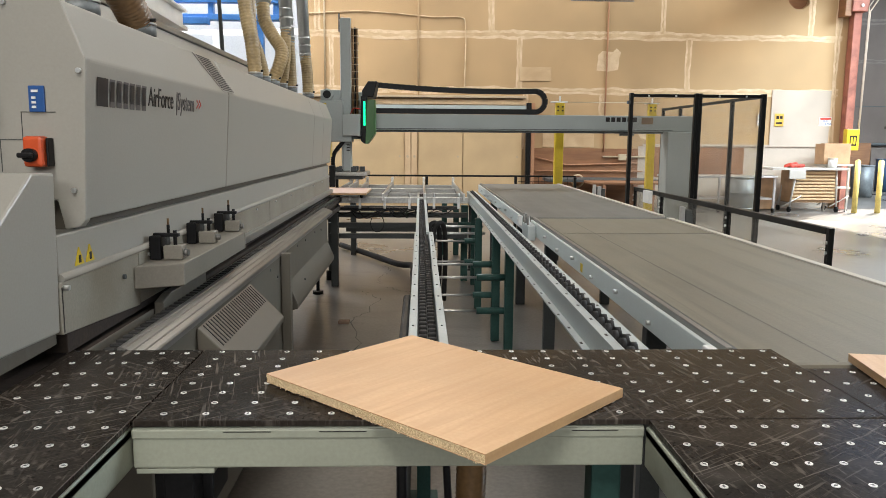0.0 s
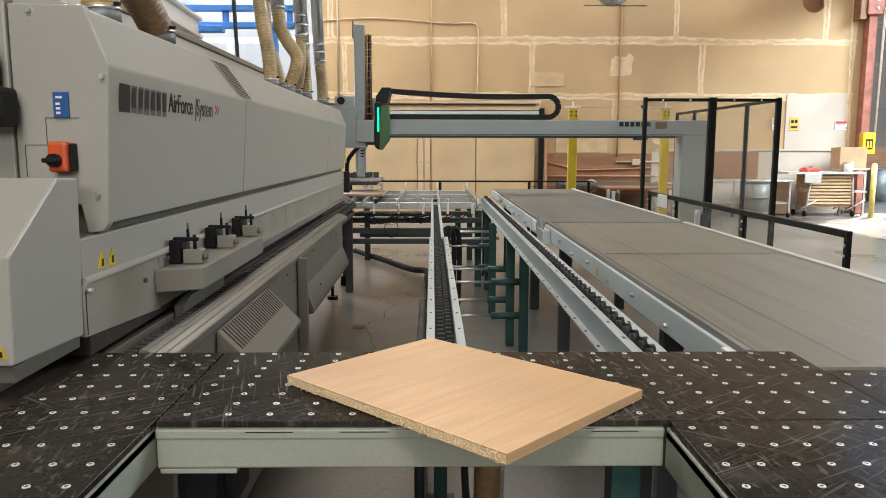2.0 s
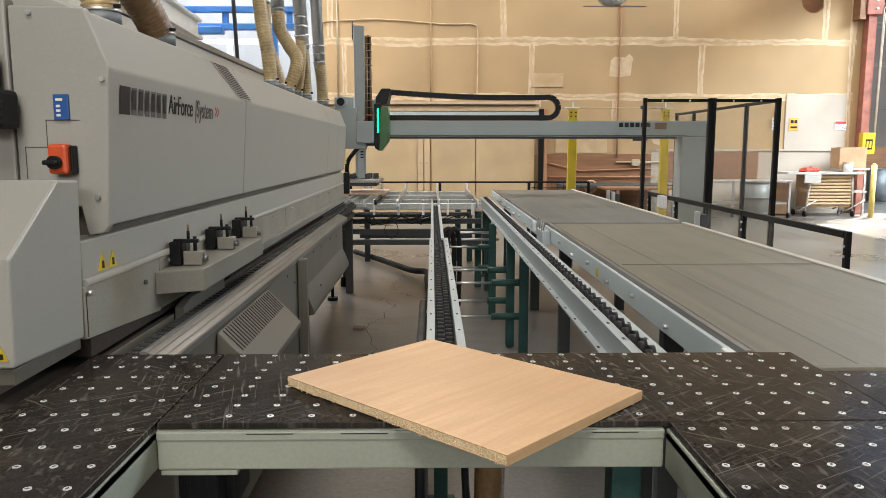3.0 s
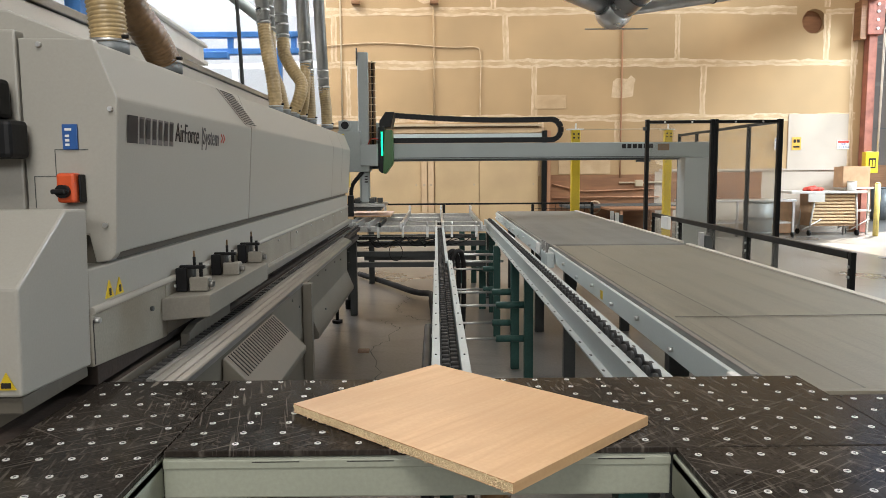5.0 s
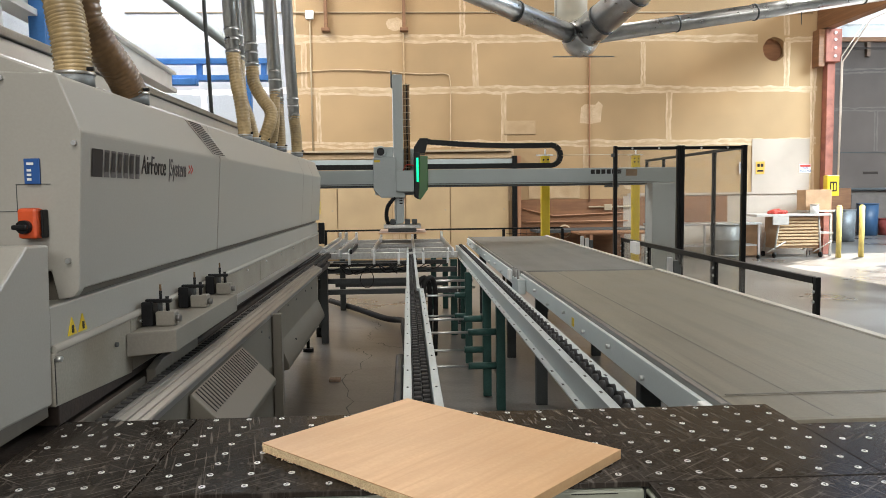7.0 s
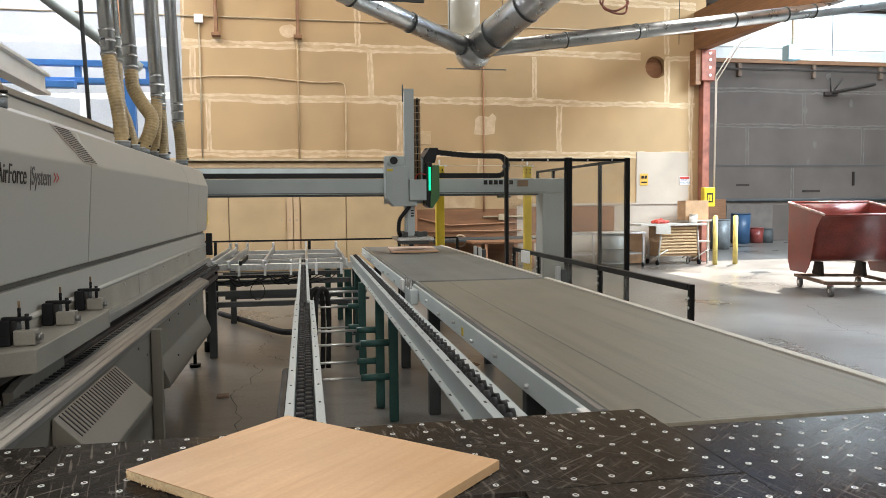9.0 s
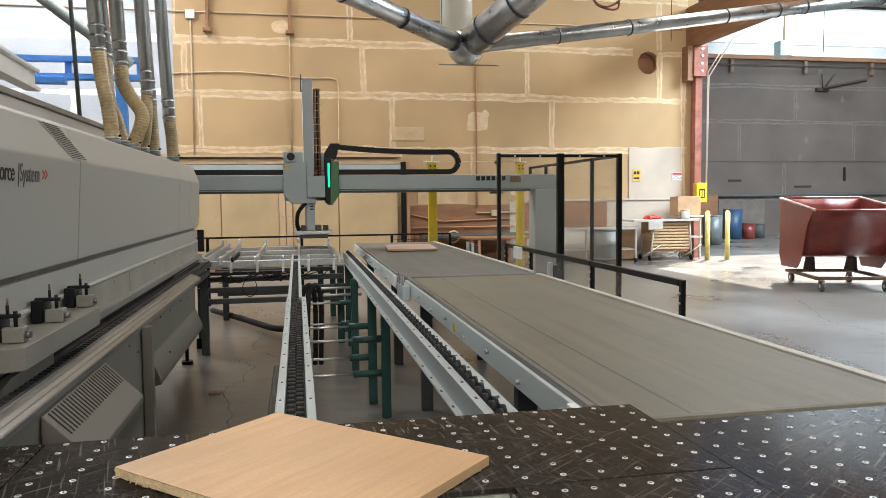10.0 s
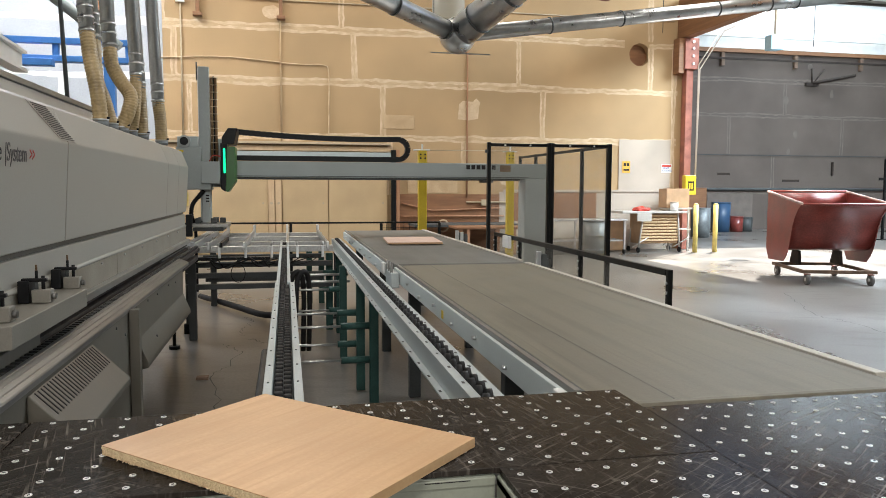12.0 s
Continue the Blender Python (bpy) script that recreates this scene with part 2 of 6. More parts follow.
def scratched(m, layers, color):
    """Pale scuffs, long and thin, in patches, crossing the surface in several directions."""
    nt = m.node_tree
    p = nt.nodes["Principled BSDF"]
    tc = nt.nodes.new("ShaderNodeTexCoord")
    for k, (stretch, rot, lo, hi, amt, patch) in enumerate(layers):
        prev = p.inputs["Base Color"].links[0].from_socket
        turn, mp, n, r, mix, pn, pr, mul = (nt.nodes.new("ShaderNode" + kind) for kind in ("Mapping", "Mapping", "TexNoise", "MapRange", "Mix", "TexNoise", "MapRange", "Math"))
        turn.inputs["Rotation"].default_value, turn.inputs["Location"].default_value = (0, 0, rot), (3.1 * k, 1.7 * k, 0)
        mp.inputs["Scale"].default_value = stretch
        n.inputs["Scale"].default_value, n.inputs["Detail"].default_value, n.inputs["Distortion"].default_value = 1.0, 3, 0.25
        pn.inputs["Scale"].default_value, pn.inputs["Detail"].default_value = patch, 3
        nt.links.new(tc.outputs["Object"], turn.inputs[0]), nt.links.new(turn.outputs[0], mp.inputs[0])
        nt.links.new(mp.outputs[0], n.inputs["Vector"]), nt.links.new(turn.outputs[0], pn.inputs["Vector"])
        for q, src, v in ((r, n, (lo, hi, 0, amt)), (pr, pn, (0.45, 0.62, 0.08, 1))):
            for i in range(4):
                q.inputs[i + 1].default_value = v[i]
            nt.links.new(src.outputs["Fac"], q.inputs[0])
        mul.operation = "MULTIPLY"
        nt.links.new(r.outputs[0], mul.inputs[0]), nt.links.new(pr.outputs[0], mul.inputs[1])
        mix.data_type = "RGBA"
        nt.links.new(mul.outputs[0], mix.inputs[0]), nt.links.new(prev, mix.inputs[6])
        mix.inputs[7].default_value = (*color, 1)
        nt.links.new(mix.outputs[2], p.inputs["Base Color"])


scratched(M_PHENOLIC, (((7, 150, 9), 1.35, 0.60, 0.70, 0.55, 2.2), ((16, 90, 9), 1.5, 0.60, 0.72, 0.75, 1.3), ((6, 150, 9), 0.6, 0.63, 0.71, 0.4, 2.4),
                       ((1.6, 190, 9), -0.5, 0.66, 0.71, 0.5, 1.2), ((7, 11, 9), 0.2, 0.50, 0.78, 0.20, 1.6), ((40, 55, 9), 0.9, 0.59, 0.74, 0.5, 1.7), ((9, 150, 9), 2.5, 0.60, 0.70, 0.45, 1.5)), (0.20, 0.175, 0.15))
scratched(M_FLOOR, (((2.5, 6, 1), 0.3, 0.52, 0.70, 0.6, 0.5), ((14, 18, 1), 1.0, 0.60, 0.72, 0.35, 0.8)), (0.055, 0.042, 0.032))
scratched(M_BELT, (((0.10, 11, 1), 1.571, 0.50, 0.64, 0.6, 0.6), ((0.2, 40, 1), 1.571, 0.56, 0.64, 0.5, 0.8), ((3, 9, 1), 1.40, 0.52, 0.75, 0.4, 1.2)), (0.085, 0.074, 0.052))
scratched(M_BELT_FAR, (((0.10, 9, 1), 1.571, 0.50, 0.64, 0.4, 0.6), ((3, 9, 1), 1.40, 0.52, 0.75, 0.3, 1.2)), (0.06, 0.057, 0.05))
scratched(M_CREAM_SHADE, (((1.2, 30, 6), 0.0, 0.60, 0.72, 0.35, 1.3),), (0.14, 0.13, 0.11))

# ---- mesh helpers ----
BASE = {}


def bm_new():
    return bmesh.new()


def bx(bm, x0, x1, y0, y1, z0, z1, bevel=0.0, mi=0):
    m = Matrix.LocRotScale(((x0 + x1) / 2, (y0 + y1) / 2, (z0 + z1) / 2), None, (abs(x1 - x0), abs(y1 - y0), abs(z1 - z0)))
    vs = bmesh.ops.create_cube(bm, size=1, matrix=m)["verts"]
    fs = {f for v in vs for f in v.link_faces}
    for f in fs:
        f.material_index = mi
    if bevel:
        bmesh.ops.bevel(bm, geom=list({e for v in vs for e in v.link_edges}), offset=bevel, segments=2, affect="EDGES", profile=0.5)
    return bm


def box(x0, x1, y0, y1, z0, z1, bevel=0.0):
    return bx(bm_new(), x0, x1, y0, y1, z0, z1, bevel)


def cyl(bm, p0, p1, r, n=16, r2=None, mi=0):
    a, b = Vector(p0), Vector(p1)
    d = b - a
    m = Matrix.Translation((a + b) / 2) @ d.to_track_quat("Z", "Y").to_matrix().to_4x4()
    vs = bmesh.ops.create_cone(bm, cap_ends=True, segments=n, radius1=r, radius2=r if r2 is None else r2, depth=d.length, matrix=m)["verts"]
    for f in {f for v in vs for f in v.link_faces}:
        f.smooth = len(f.verts) == 4
        f.material_index = mi
    return bm


def rod(p0, p1, r, n=16):
    return cyl(bm_new(), p0, p1, r, n)


def sweep(bm, pts, radius, n=12):
    """A tube through pts; radius: a number, or a function of the index."""
    pts = [Vector(p) for p in pts]
    rings = []
    side = Vector((1, 0, 0))
    for i, p in enumerate(pts):
        t = (pts[min(i + 1, len(pts) - 1)] - pts[max(i - 1, 0)]).normalized()
        u = (side - t * side.dot(t))
        u = u.normalized() if u.length > 0.05 else t.orthogonal().normalized()
        side = u
        w = t.cross(u)
        r = radius(i) if callable(radius) else radius
        rings.append([bm.verts.new(p + (u * math.cos(a) + w * math.sin(a)) * r) for a in (2 * math.pi * k / n for k in range(n))])
    for a, b in zip(rings, rings[1:]):
        for k in range(n):
            bm.faces.new((a[k], a[(k + 1) % n], b[(k + 1) % n], b[k])).smooth = True
    bm.faces.new(rings[0][::-1]), bm.faces.new(rings[-1])
    return bm


def curve_pts(ctrl, n):
    """Smooth points through control points (Catmull-Rom)."""
    c = [Vector(p) for p in ctrl]
    c = [c[0] * 2 - c[1]] + c + [c[-1] * 2 - c[-2]]
    out = []
    for i in range(n):
        u = i / (n - 1) * (len(c) - 3)
        k = min(int(u), len(c) - 4)
        f = u - k
        a, b, d, e = c[k:k + 4]
        out.append(0.5 * ((2 * b) + (d - a) * f + (2 * a - 5 * b + 4 * d - e) * f * f + (3 * b - a - 3 * d + e) * f ** 3))
    return out


def prism(bm, poly, axis, a, b, bevel=0.0):
    """Extrude a polygon along x, y or z from a to b; poly holds the two other coordinates in order."""
    def at(p, w):
        return {"x": (w, p[0], p[1]), "y": (p[0], w, p[1]), "z": (p[0], p[1], w)}[axis]
    va, vb = [bm.verts.new(at(p, a)) for p in poly], [bm.verts.new(at(p, b)) for p in poly]
    n = len(poly)
    fs = [bm.faces.new(va), bm.faces.new(vb[::-1])]
    for i in range(n):
        fs.append(bm.faces.new((va[i], vb[i], vb[(i + 1) % n], va[(i + 1) % n])))
    bmesh.ops.recalc_face_normals(bm, faces=fs)
    if bevel:
        bmesh.ops.bevel(bm, geom=list({e for f in fs for e in f.edges}), offset=bevel, segments=2, affect="EDGES", profile=0.5)
    return bm


def thing(name, loc, label, category, group="", kind=""):
    ob = new(name)
    ob.empty_display_size = 0.1
    ob.location = loc
    BASE[ob.name] = Vector(loc)
    return tagged(ob, label, category, group, kind)


def to_mesh(name, bm, materials, shift):
    me = bpy.data.meshes.new(name)
    bmesh.ops.translate(bm, vec=-shift, verts=bm.verts)
    bm.to_mesh(me)
    bm.free()
    for m in materials if isinstance(materials, (list, tuple)) else [materials]:
        me.materials.append(m)
    return me


def part(name, bm, material, parent, label="", origin=None):
    """One mesh under a thing or a part, built in world metres."""
    shift = BASE[parent.name]
    o = Vector(origin) if origin is not None else shift
    ob = new(name, to_mesh(name, bm, material, o))
    ob.parent = parent
    ob.location = o - shift
    BASE[ob.name] = o
    return tagged(ob, label)


def solo(name, bm, material, label, category, group="", kind="", loc=(0, 0, 0)):
    """A thing or a piece of the setting that is one mesh."""
    ob = new(name, to_mesh(name, bm, material, Vector(loc)))
    ob.location = loc
    BASE[ob.name] = Vector(loc)
    return tagged(ob, label, category, group, kind)


def shared(name, mesh, parent, loc):
    """A repeat of a piece on shared mesh data, at a world place."""
    ob = new(name, mesh)
    ob.parent = parent
    ob.location = Vector(loc) - BASE[parent.name]
    return ob


# ---- setting ----
solo("floor", box(-14, 28, -9, 26, -0.2, 0), M_FLOOR, "stained grey concrete workshop floor with cracks", "floor", kind="structure")


def crack(pts, w):
    bm = bm_new()
    r = random.Random(4)
    left, right = [], []
    for p in curve_pts([(x, y, 0) for x, y in pts], 40):
        jx, jy = r.uniform(-0.03, 0.03), r.uniform(-0.03, 0.03)
        h = w * r.uniform(0.3, 1.0)
        left.append(bm.verts.new((p.x + jx - h, p.y + jy, 0.004))), right.append(bm.verts.new((p.x + jx + h, p.y + jy, 0.004)))
    for i in range(39):
        bm.faces.new((left[i], right[i], right[i + 1], left[i + 1]))
    return bm


for pts in ([(-0.40, 8.76), (-0.33, 8.44), (-0.41, 7.88), (-0.35, 7.62)], [(-0.52, 7.31), (-0.43, 7.04), (-0.36, 6.87), (-0.455, 6.28), (-0.53, 6.1), (-0.40, 5.2), (-0.44, 4.5)], [(-0.30, 7.5), (-0.18, 7.3), (-0.05, 7.25)], [(5.9, 5.8), (6.02, 6.52), (6.145, 7.21), (6.09, 7.59), (6.5, 8.5), (6.92, 9.3)]):
    solo("floor_crack", crack(pts, 0.006), M_DKGREY, "thin dark crack in the concrete floor", "crack", kind="structure")

# north wall with a round duct hole
HX, HZ, HR, WALL = 8.34, 4.64, 0.265, 16.8
bm = bm_new()
E1 = 9.62
for x0, x1, z0, z1 in ((-14, HX - 0.4, 0, ROOF), (HX + 0.4, E1, 0, ROOF), (HX - 0.4, HX + 0.4, 0, HZ - 0.4), (HX - 0.4, HX + 0.4, HZ + 0.4, ROOF)):
    bx(bm, x0, x1, WALL, WALL + 0.2, z0, z1)
ring_in, ring_out, ring_back = [], [], []
for k in range(32):
    a = 2 * math.pi * k / 32 + math.pi / 4
    c, s = math.cos(a), math.sin(a)
    q = 0.4 / max(abs(c), abs(s))
    rr = HR * (1 + 0.012 * math.sin(9 * a) + (0.05 * abs(math.sin(6 * a)) if abs(a % 6.283 - 6.0) < 0.5 else 0))
    ring_in.append(bm.verts.new((HX + rr * c, WALL, HZ + rr * s))), ring_out.append(bm.verts.new((HX + q * c, WALL, HZ + q * s)))
    ring_back.append(bm.verts.new((HX + rr * c, WALL + 0.2, HZ + rr * s)))
for k in range(32):
    j = (k + 1) % 32
    bm.faces.new((ring_in[k], ring_in[j], ring_out[j], ring_out[k])), bm.faces.new((ring_in[j], ring_in[k], ring_back[k], ring_back[j]))
wall_north = solo("wall_north", bm, M_DRYWALL, "unpainted tan drywall with pale taped joints", "wall", kind="structure")
solo("wall_cavity", box(HX - 0.45, HX + 0.45, WALL + 0.201, WALL + 0.22, HZ - 0.45, HZ + 0.45), M_OSB, "dark cavity behind the round hole in the wall", "wall", kind="structure")


def tape(bm, x0, z0, x1, z1, w, y, seed):
    """A taped joint: two ragged ridges of compound with a thinner skim between them."""
    r = random.Random(seed)
    n = max(10, int(math.hypot(x1 - x0, z1 - z0) / 0.10))
    dx, dz = x1 - x0, z1 - z0
    ln = math.hypot(dx, dz)
    px, pz = -dz / ln, dx / ln
    rows, drift, swell = [], 0.0, 0.0
    for i in range(n + 1):
        f = i / n
        drift = drift * 0.9 + r.uniform(-0.05, 0.05) * w
        swell = swell * 0.9 + r.uniform(-0.05, 0.05) * w
        e0, e1 = w * r.uniform(0.40, 0.50) + drift + swell, -w * r.uniform(0.40, 0.50) + drift - swell
        i0, i1 = e0 - w * r.uniform(0.18, 0.36) - max(0, swell), e1 + w * r.uniform(0.18, 0.36) + max(0, swell)
        if i0 < i1:
            i0 = i1 = (i0 + i1) / 2
        rows.append([bm.verts.new((x0 + dx * f + px * h, y, z0 + dz * f + pz * h)) for h in (e0, i0, i1, e1)])
    for a, b in zip(rows, rows[1:]):
        for k in range(3):
            bm.faces.new((a[k], a[k + 1], b[k + 1], b[k])).material_index = int(k == 1)


ZS = (2.57, 3.76, 4.88, 6.1)
y = WALL - 0.004
for i, z in enumerate(ZS):
    bm = bm_new()
    tape(bm, -13.9, z, 7.95 if z == 4.88 else 9.35, z, 0.19, y, 10 + i)
    if z == 4.88:
        tape(bm, 8.58, z - 0.05, 9.35, z, 0.14, y, 30)
    part("joint_tape", bm, [M_MUD, M_TAPE], wall_north)
for i, (x, z0, z1) in enumerate(((2.19, 2.62, 3.7), (5.93, 2.62, 3.7), (-1.9, 2.62, 3.7), (1.56, 3.82, 4.8), (5.33, 3.82, 4.8), (8.62, 3.82, 4.8), (-2.2, 3.82, 4.8),
                                 (1.28, 4.94, 6.0), (4.9, 4.94, 6.0), (8.6, 4.94, 6.0), (-5.6, 2.62, 3.7), (-5.9, 3.82, 4.8), (-2.4, 4.94, 6.0), (-6.0, 4.94, 6.0), (4.05, 1.9, 2.5), (9.25, 1.4, 4.8), (2.35, 1.3, 2.5))):
    bm = bm_new()
    tape(bm, x, z0, x, z1, 0.15, y - 0.0015, 40 + i)
    part("joint_tape", bm, [M_MUD, M_TAPE], wall_north)
for i, (x, z, w, h) in enumerate(((-2.9, 4.4, 0.5, 0.4), (-0.2, 5.2, 0.4, 0.3), (-3.6, 3.2, 0.9, 0.7), (5.05, 1.75, 0.34, 0.5), (8.95, 2.2, 0.3, 0.6))):
    bm = bm_new()
    r = random.Random(i)
    bm.faces.new([bm.verts.new((x + w / 2 * math.cos(a) * r.uniform(0.85, 1.1), y - 0.003, z + h / 2 * math.sin(a) * r.uniform(0.85, 1.1))) for a in (2 * math.pi * k / 14 for k in range(14))])
    part("wall_patch", bm, M_MUD, wall_north)
bm = bm_new()
bm.faces.new([bm.verts.new((x, y - 0.003, z)) for x, z in ((3.90, 3.02), (4.16, 3.0), (4.38, 3.04), (4.40, 3.30), (4.43, 3.41), (4.33, 3.50), (4.25, 3.42), (4.02, 3.44), (3.93, 3.36), (3.92, 3.22))])
part("wall_patch", bm, M_MUD, wall_north)
part("lower_panel", box(4.9, 9.33, WALL - 0.015, WALL - 0.002, 0, 1.38), M_PALEWALL, wall_north, "pale painted lower panel")
part("ledge_strip", box(5.0, 9.33, WALL - 0.04, WALL - 0.002, 1.385, 1.43), M_PALEWALL, wall_north)
part("brown_panel", box(2.56, 4.9, WALL - 0.02, WALL - 0.003, 0, 1.32), M_OSB, wall_north, "dark brown plywood wainscot")
part("brown_panel", box(5.2, 7.3, WALL - 0.03, WALL - 0.016, 0.7, 1.36), M_OSB, wall_north, "brown plywood wainscot")
part("access_panel", box(7.86, 9.20, WALL - 0.02, WALL - 0.003, 1.41, 2.63, 0.004), M_PALEWALL, wall_north, "plain pale access panel")
part("access_panel", box(2.2, 2.9, WALL - 0.02, WALL - 0.003, 2.78, 3.08, 0.004), M_TAPE, wall_north, "small blank wall plate")
part("pale_panel", box(2.75, 3.9, WALL - 0.016, WALL - 0.003, 1.34, 1.98), M_TAPE, wall_north)

# pale sheet added over the drywall; the strong daylight is in its colour
part("white_panel", box(-13.9, -2.42, WALL - 0.012, WALL - 0.0045, 2.47, ROOF - 0.05), mat("lit_wallboard", (0.42, 0.44, 0.47), 0.85, 0, 0.08, 0.8, 50, 0.02), wall_north, "wallboard with strong daylight put into its pale colour")

for i, (x0, z0, x1, z1) in enumerate(((-13.8, 3.76, -2.5, 3.76), (-13.8, 4.88, -2.5, 4.88), (-13.8, 6.1, -2.5, 6.1), (-4.4, 2.6, -4.4, 3.7), (-3.4, 3.8, -3.4, 4.8), (-6.9, 3.8, -6.9, 4.8), (-4.8, 4.95, -4.8, 6.0))):
    bm = bm_new()
    tape(bm, x0, z0, x1, z1, 0.17, WALL - 0.0135, 120 + i)
    part("joint_tape", bm, [M_WHITE, M_WHITE], wall_north)

# sliding plywood doors under a track
for i, (x0, x1) in enumerate(((-4.6, -3.1), (-3.08, -1.55), (-1.53, -0.33), (-0.02, 0.96), (0.98, 2.28))):
    door = thing(f"door_{i + 1}", ((x0 + x1) / 2, WALL - 0.06, 0), "plain birch plywood sliding door on a steel track", "door", "plywood sliding doors", "structure")
    part("panel", box(x0, x1, WALL - 0.06, WALL - 0.03, 0.02, 2.2, 0.003), M_PLYDOOR, door)
    bm = bm_new()
    cyl(bm, (x1 - 0.1, WALL - 0.062, 1.12), (x1 - 0.1, WALL - 0.058, 1.12), 0.022, 16)
    part("finger_hole", bm, M_PIPE, door)
trim = thing("door_post", (-0.18, WALL - 0.05, 0), "pair of pine door posts with round bolt heads", "post", kind="structure")
for x0 in (-0.32, -0.17):
    part("stud", box(x0, x0 + 0.13, WALL - 0.09, WALL - 0.04, 0, 2.22, 0.004), M_STUD, trim)
    bm = bm_new()
    cyl(bm, (x0 + 0.065, WALL - 0.1, 1.12), (x0 + 0.065, WALL - 0.09, 1.12), 0.028, 16)
    part("bolt", bm, M_PIPE, trim)
track = thing("door_track", (-1, WALL - 0.1, 2.2), "long steel sliding door track on a timber rail", "track", kind="structure")
part("steel_rail", box(-6, 2.35, WALL - 0.14, WALL - 0.02, 2.13, 2.24, 0.005), M_GREYPAINT, track)
part("timber_rail", box(-6, 2.35, WALL - 0.09, WALL - 0.005, 2.26, 2.36, 0.004), M_STUD, track)
part("cable_tray", box(-6, 2.35, WALL - 0.16, WALL - 0.005, 2.40, 2.45, 0.004), M_PIPE, track)
solo("wall_post", box(2.36, 2.46, WALL - 0.16, WALL - 0.03, 0, 2.3, 0.004), M_BLACKFRAME, "black steel post beside the sliding doors", "post", kind="structure")
solo("wall_stud", box(2.47, 2.55, WALL - 0.13, WALL - 0.02, 0, 2.3, 0.004), M_LUMBER, "bare pine stud beside a black post", "post", kind="structure")

# other walls and roof, which close the hall
solo("wall_west", box(-14.2, -14, -9, 26, 0, ROOF), M_HIDDEN, "dull workshop side wall", "wall", kind="structure")
bm = bm_new()
for x0, x1, z0, z1 in ((-14, REAR_GAP[0], 0, ROOF), (REAR_GAP[1], 28, 0, ROOF), (REAR_GAP[0], REAR_GAP[1], 0, REAR_GAP[2]), (REAR_GAP[0], REAR_GAP[1], REAR_GAP[3], ROOF)):
    bx(bm, x0, x1, -9.2, -9, z0, z1)
solo("wall_south", bm, M_HIDDEN, "dull workshop rear wall", "wall", kind="structure")
solo("wall_east", box(28, 28.2, -9, 26, 0, ROOF), M_GREYWALL, "grey workshop side wall", "wall", kind="structure")
solo("wall_return", box(9.42, 9.62, WALL + 0.2, 24, 0, ROOF), M_GREYWALL, "return wall between two bays", "wall", kind="structure")
wall_far = solo("wall_far", box(9.62, 28, 24, 24.2, 0, ROOF), M_GREYWALL, "grey wallboard of the further bay with taped joints", "wall", kind="structure")
for i, z in enumerate((1.35, 4.05, 5.29)):
    bm = bm_new()
    tape(bm, 9.65, z, 27.8, z, 0.16, 23.996, 70 + i)
    part("joint_tape", bm, [M_GREYMUD, M_GREYWALL], wall_far)
for i, (x, z0, z1) in enumerate(((13.2, 4.1, 5.2), (17.6, 4.1, 5.2), (15.4, 2.7, 4.0), (20.0, 2.7, 4.0), (12.7, 1.4, 2.6), (17.2, 1.4, 2.6), (11.2, 5.35, 6.2))):
    bm = bm_new()
    tape(bm, x, z0, x, z1, 0.15, 23.994, 80 + i)
    part("joint_tape", bm, [M_GREYMUD, M_GREYWALL], wall_far)
r = random.Random(3)
for i in range(26):
    x, z = r.uniform(10.2, 20), r.choice([r.uniform(2.8, 5.9), r.uniform(6.6, 7.9)])
    bm = bm_new()
    bm.faces.new([bm.verts.new((x + 0.11 * math.cos(a) * r.uniform(0.5, 1.2), 23.99, z + 0.15 * math.sin(a) * r.uniform(0.5, 1.2))) for a in (2 * math.pi * k / 9 for k in range(9))])
    part("wall_patch", bm, M_GREYMUD, wall_far)
part("panel_seam", box(9.65, 27.9, 23.98, 23.998, 2.65, 2.675), M_DKGREY, wall_far)
part("upper_board", box(9.65, 27.9, 23.97, 23.995, 6.38, 8.1), M_WHITE, wall_far, "white board above the wallboard")
part("timber_ledger", box(9.65, 27.9, 23.9, 24, 6.22, 6.36, 0.01), M_GLULAM, wall_far)
part("hanger_rail", box(9.65, 27.9, 23.85, 23.9, 5.97, 6.03), M_DUSTY_SHADE, wall_far)
for x in (12.6, 15.0, 17.9, 20.6):
    part("rail_bracket", box(x - 0.06, x + 0.06, 23.86, 23.99, 5.75, 6.2, 0.01), M_WOODBAR, wall_far)
far_door = thing("door_6", (15.2, 23.95, 0), "pale flush door in the grey far wall", "door", kind="structure")
part("panel", box(14.6, 16.4, 23.93, 23.98, 0.02, 1.28, 0.004), M_GREYMUD, far_door)

bm = bm_new()
xs = sorted({-14.0, 28.0, *[v for s in FILL_LAMPS for v in s[:2]], *OPEN_ROOF[:2]})
ys = sorted({-9.0, 26.0, *[v for s in FILL_LAMPS for v in s[2:4]], *OPEN_ROOF[2:]})
for xa, xb in zip(xs, xs[1:]):
    for ya, yb in zip(ys, ys[1:]):
        mx, my = (xa + xb) / 2, (ya + yb) / 2
        if not (OPEN_ROOF[0] < mx < OPEN_ROOF[1] and OPEN_ROOF[2] < my < OPEN_ROOF[3]):
            bx(bm, xa, xb, ya, yb, ROOF, ROOF + 0.15)
solo("ceiling", bm, M_ROOF, "pale roof deck with an open skylight", "ceiling", kind="structure")

# backing panels added for the fill lamps, out of view
for x0, x1, y0, y1, power, color in FILL_LAMPS:
    solo("skylight_panel", box(x0, x1, y0, y1, ROOF - 0.012, ROOF - 0.003), M_WHITE, "white roof panel added above a fill lamp, out of view", "skylight", kind="structure")

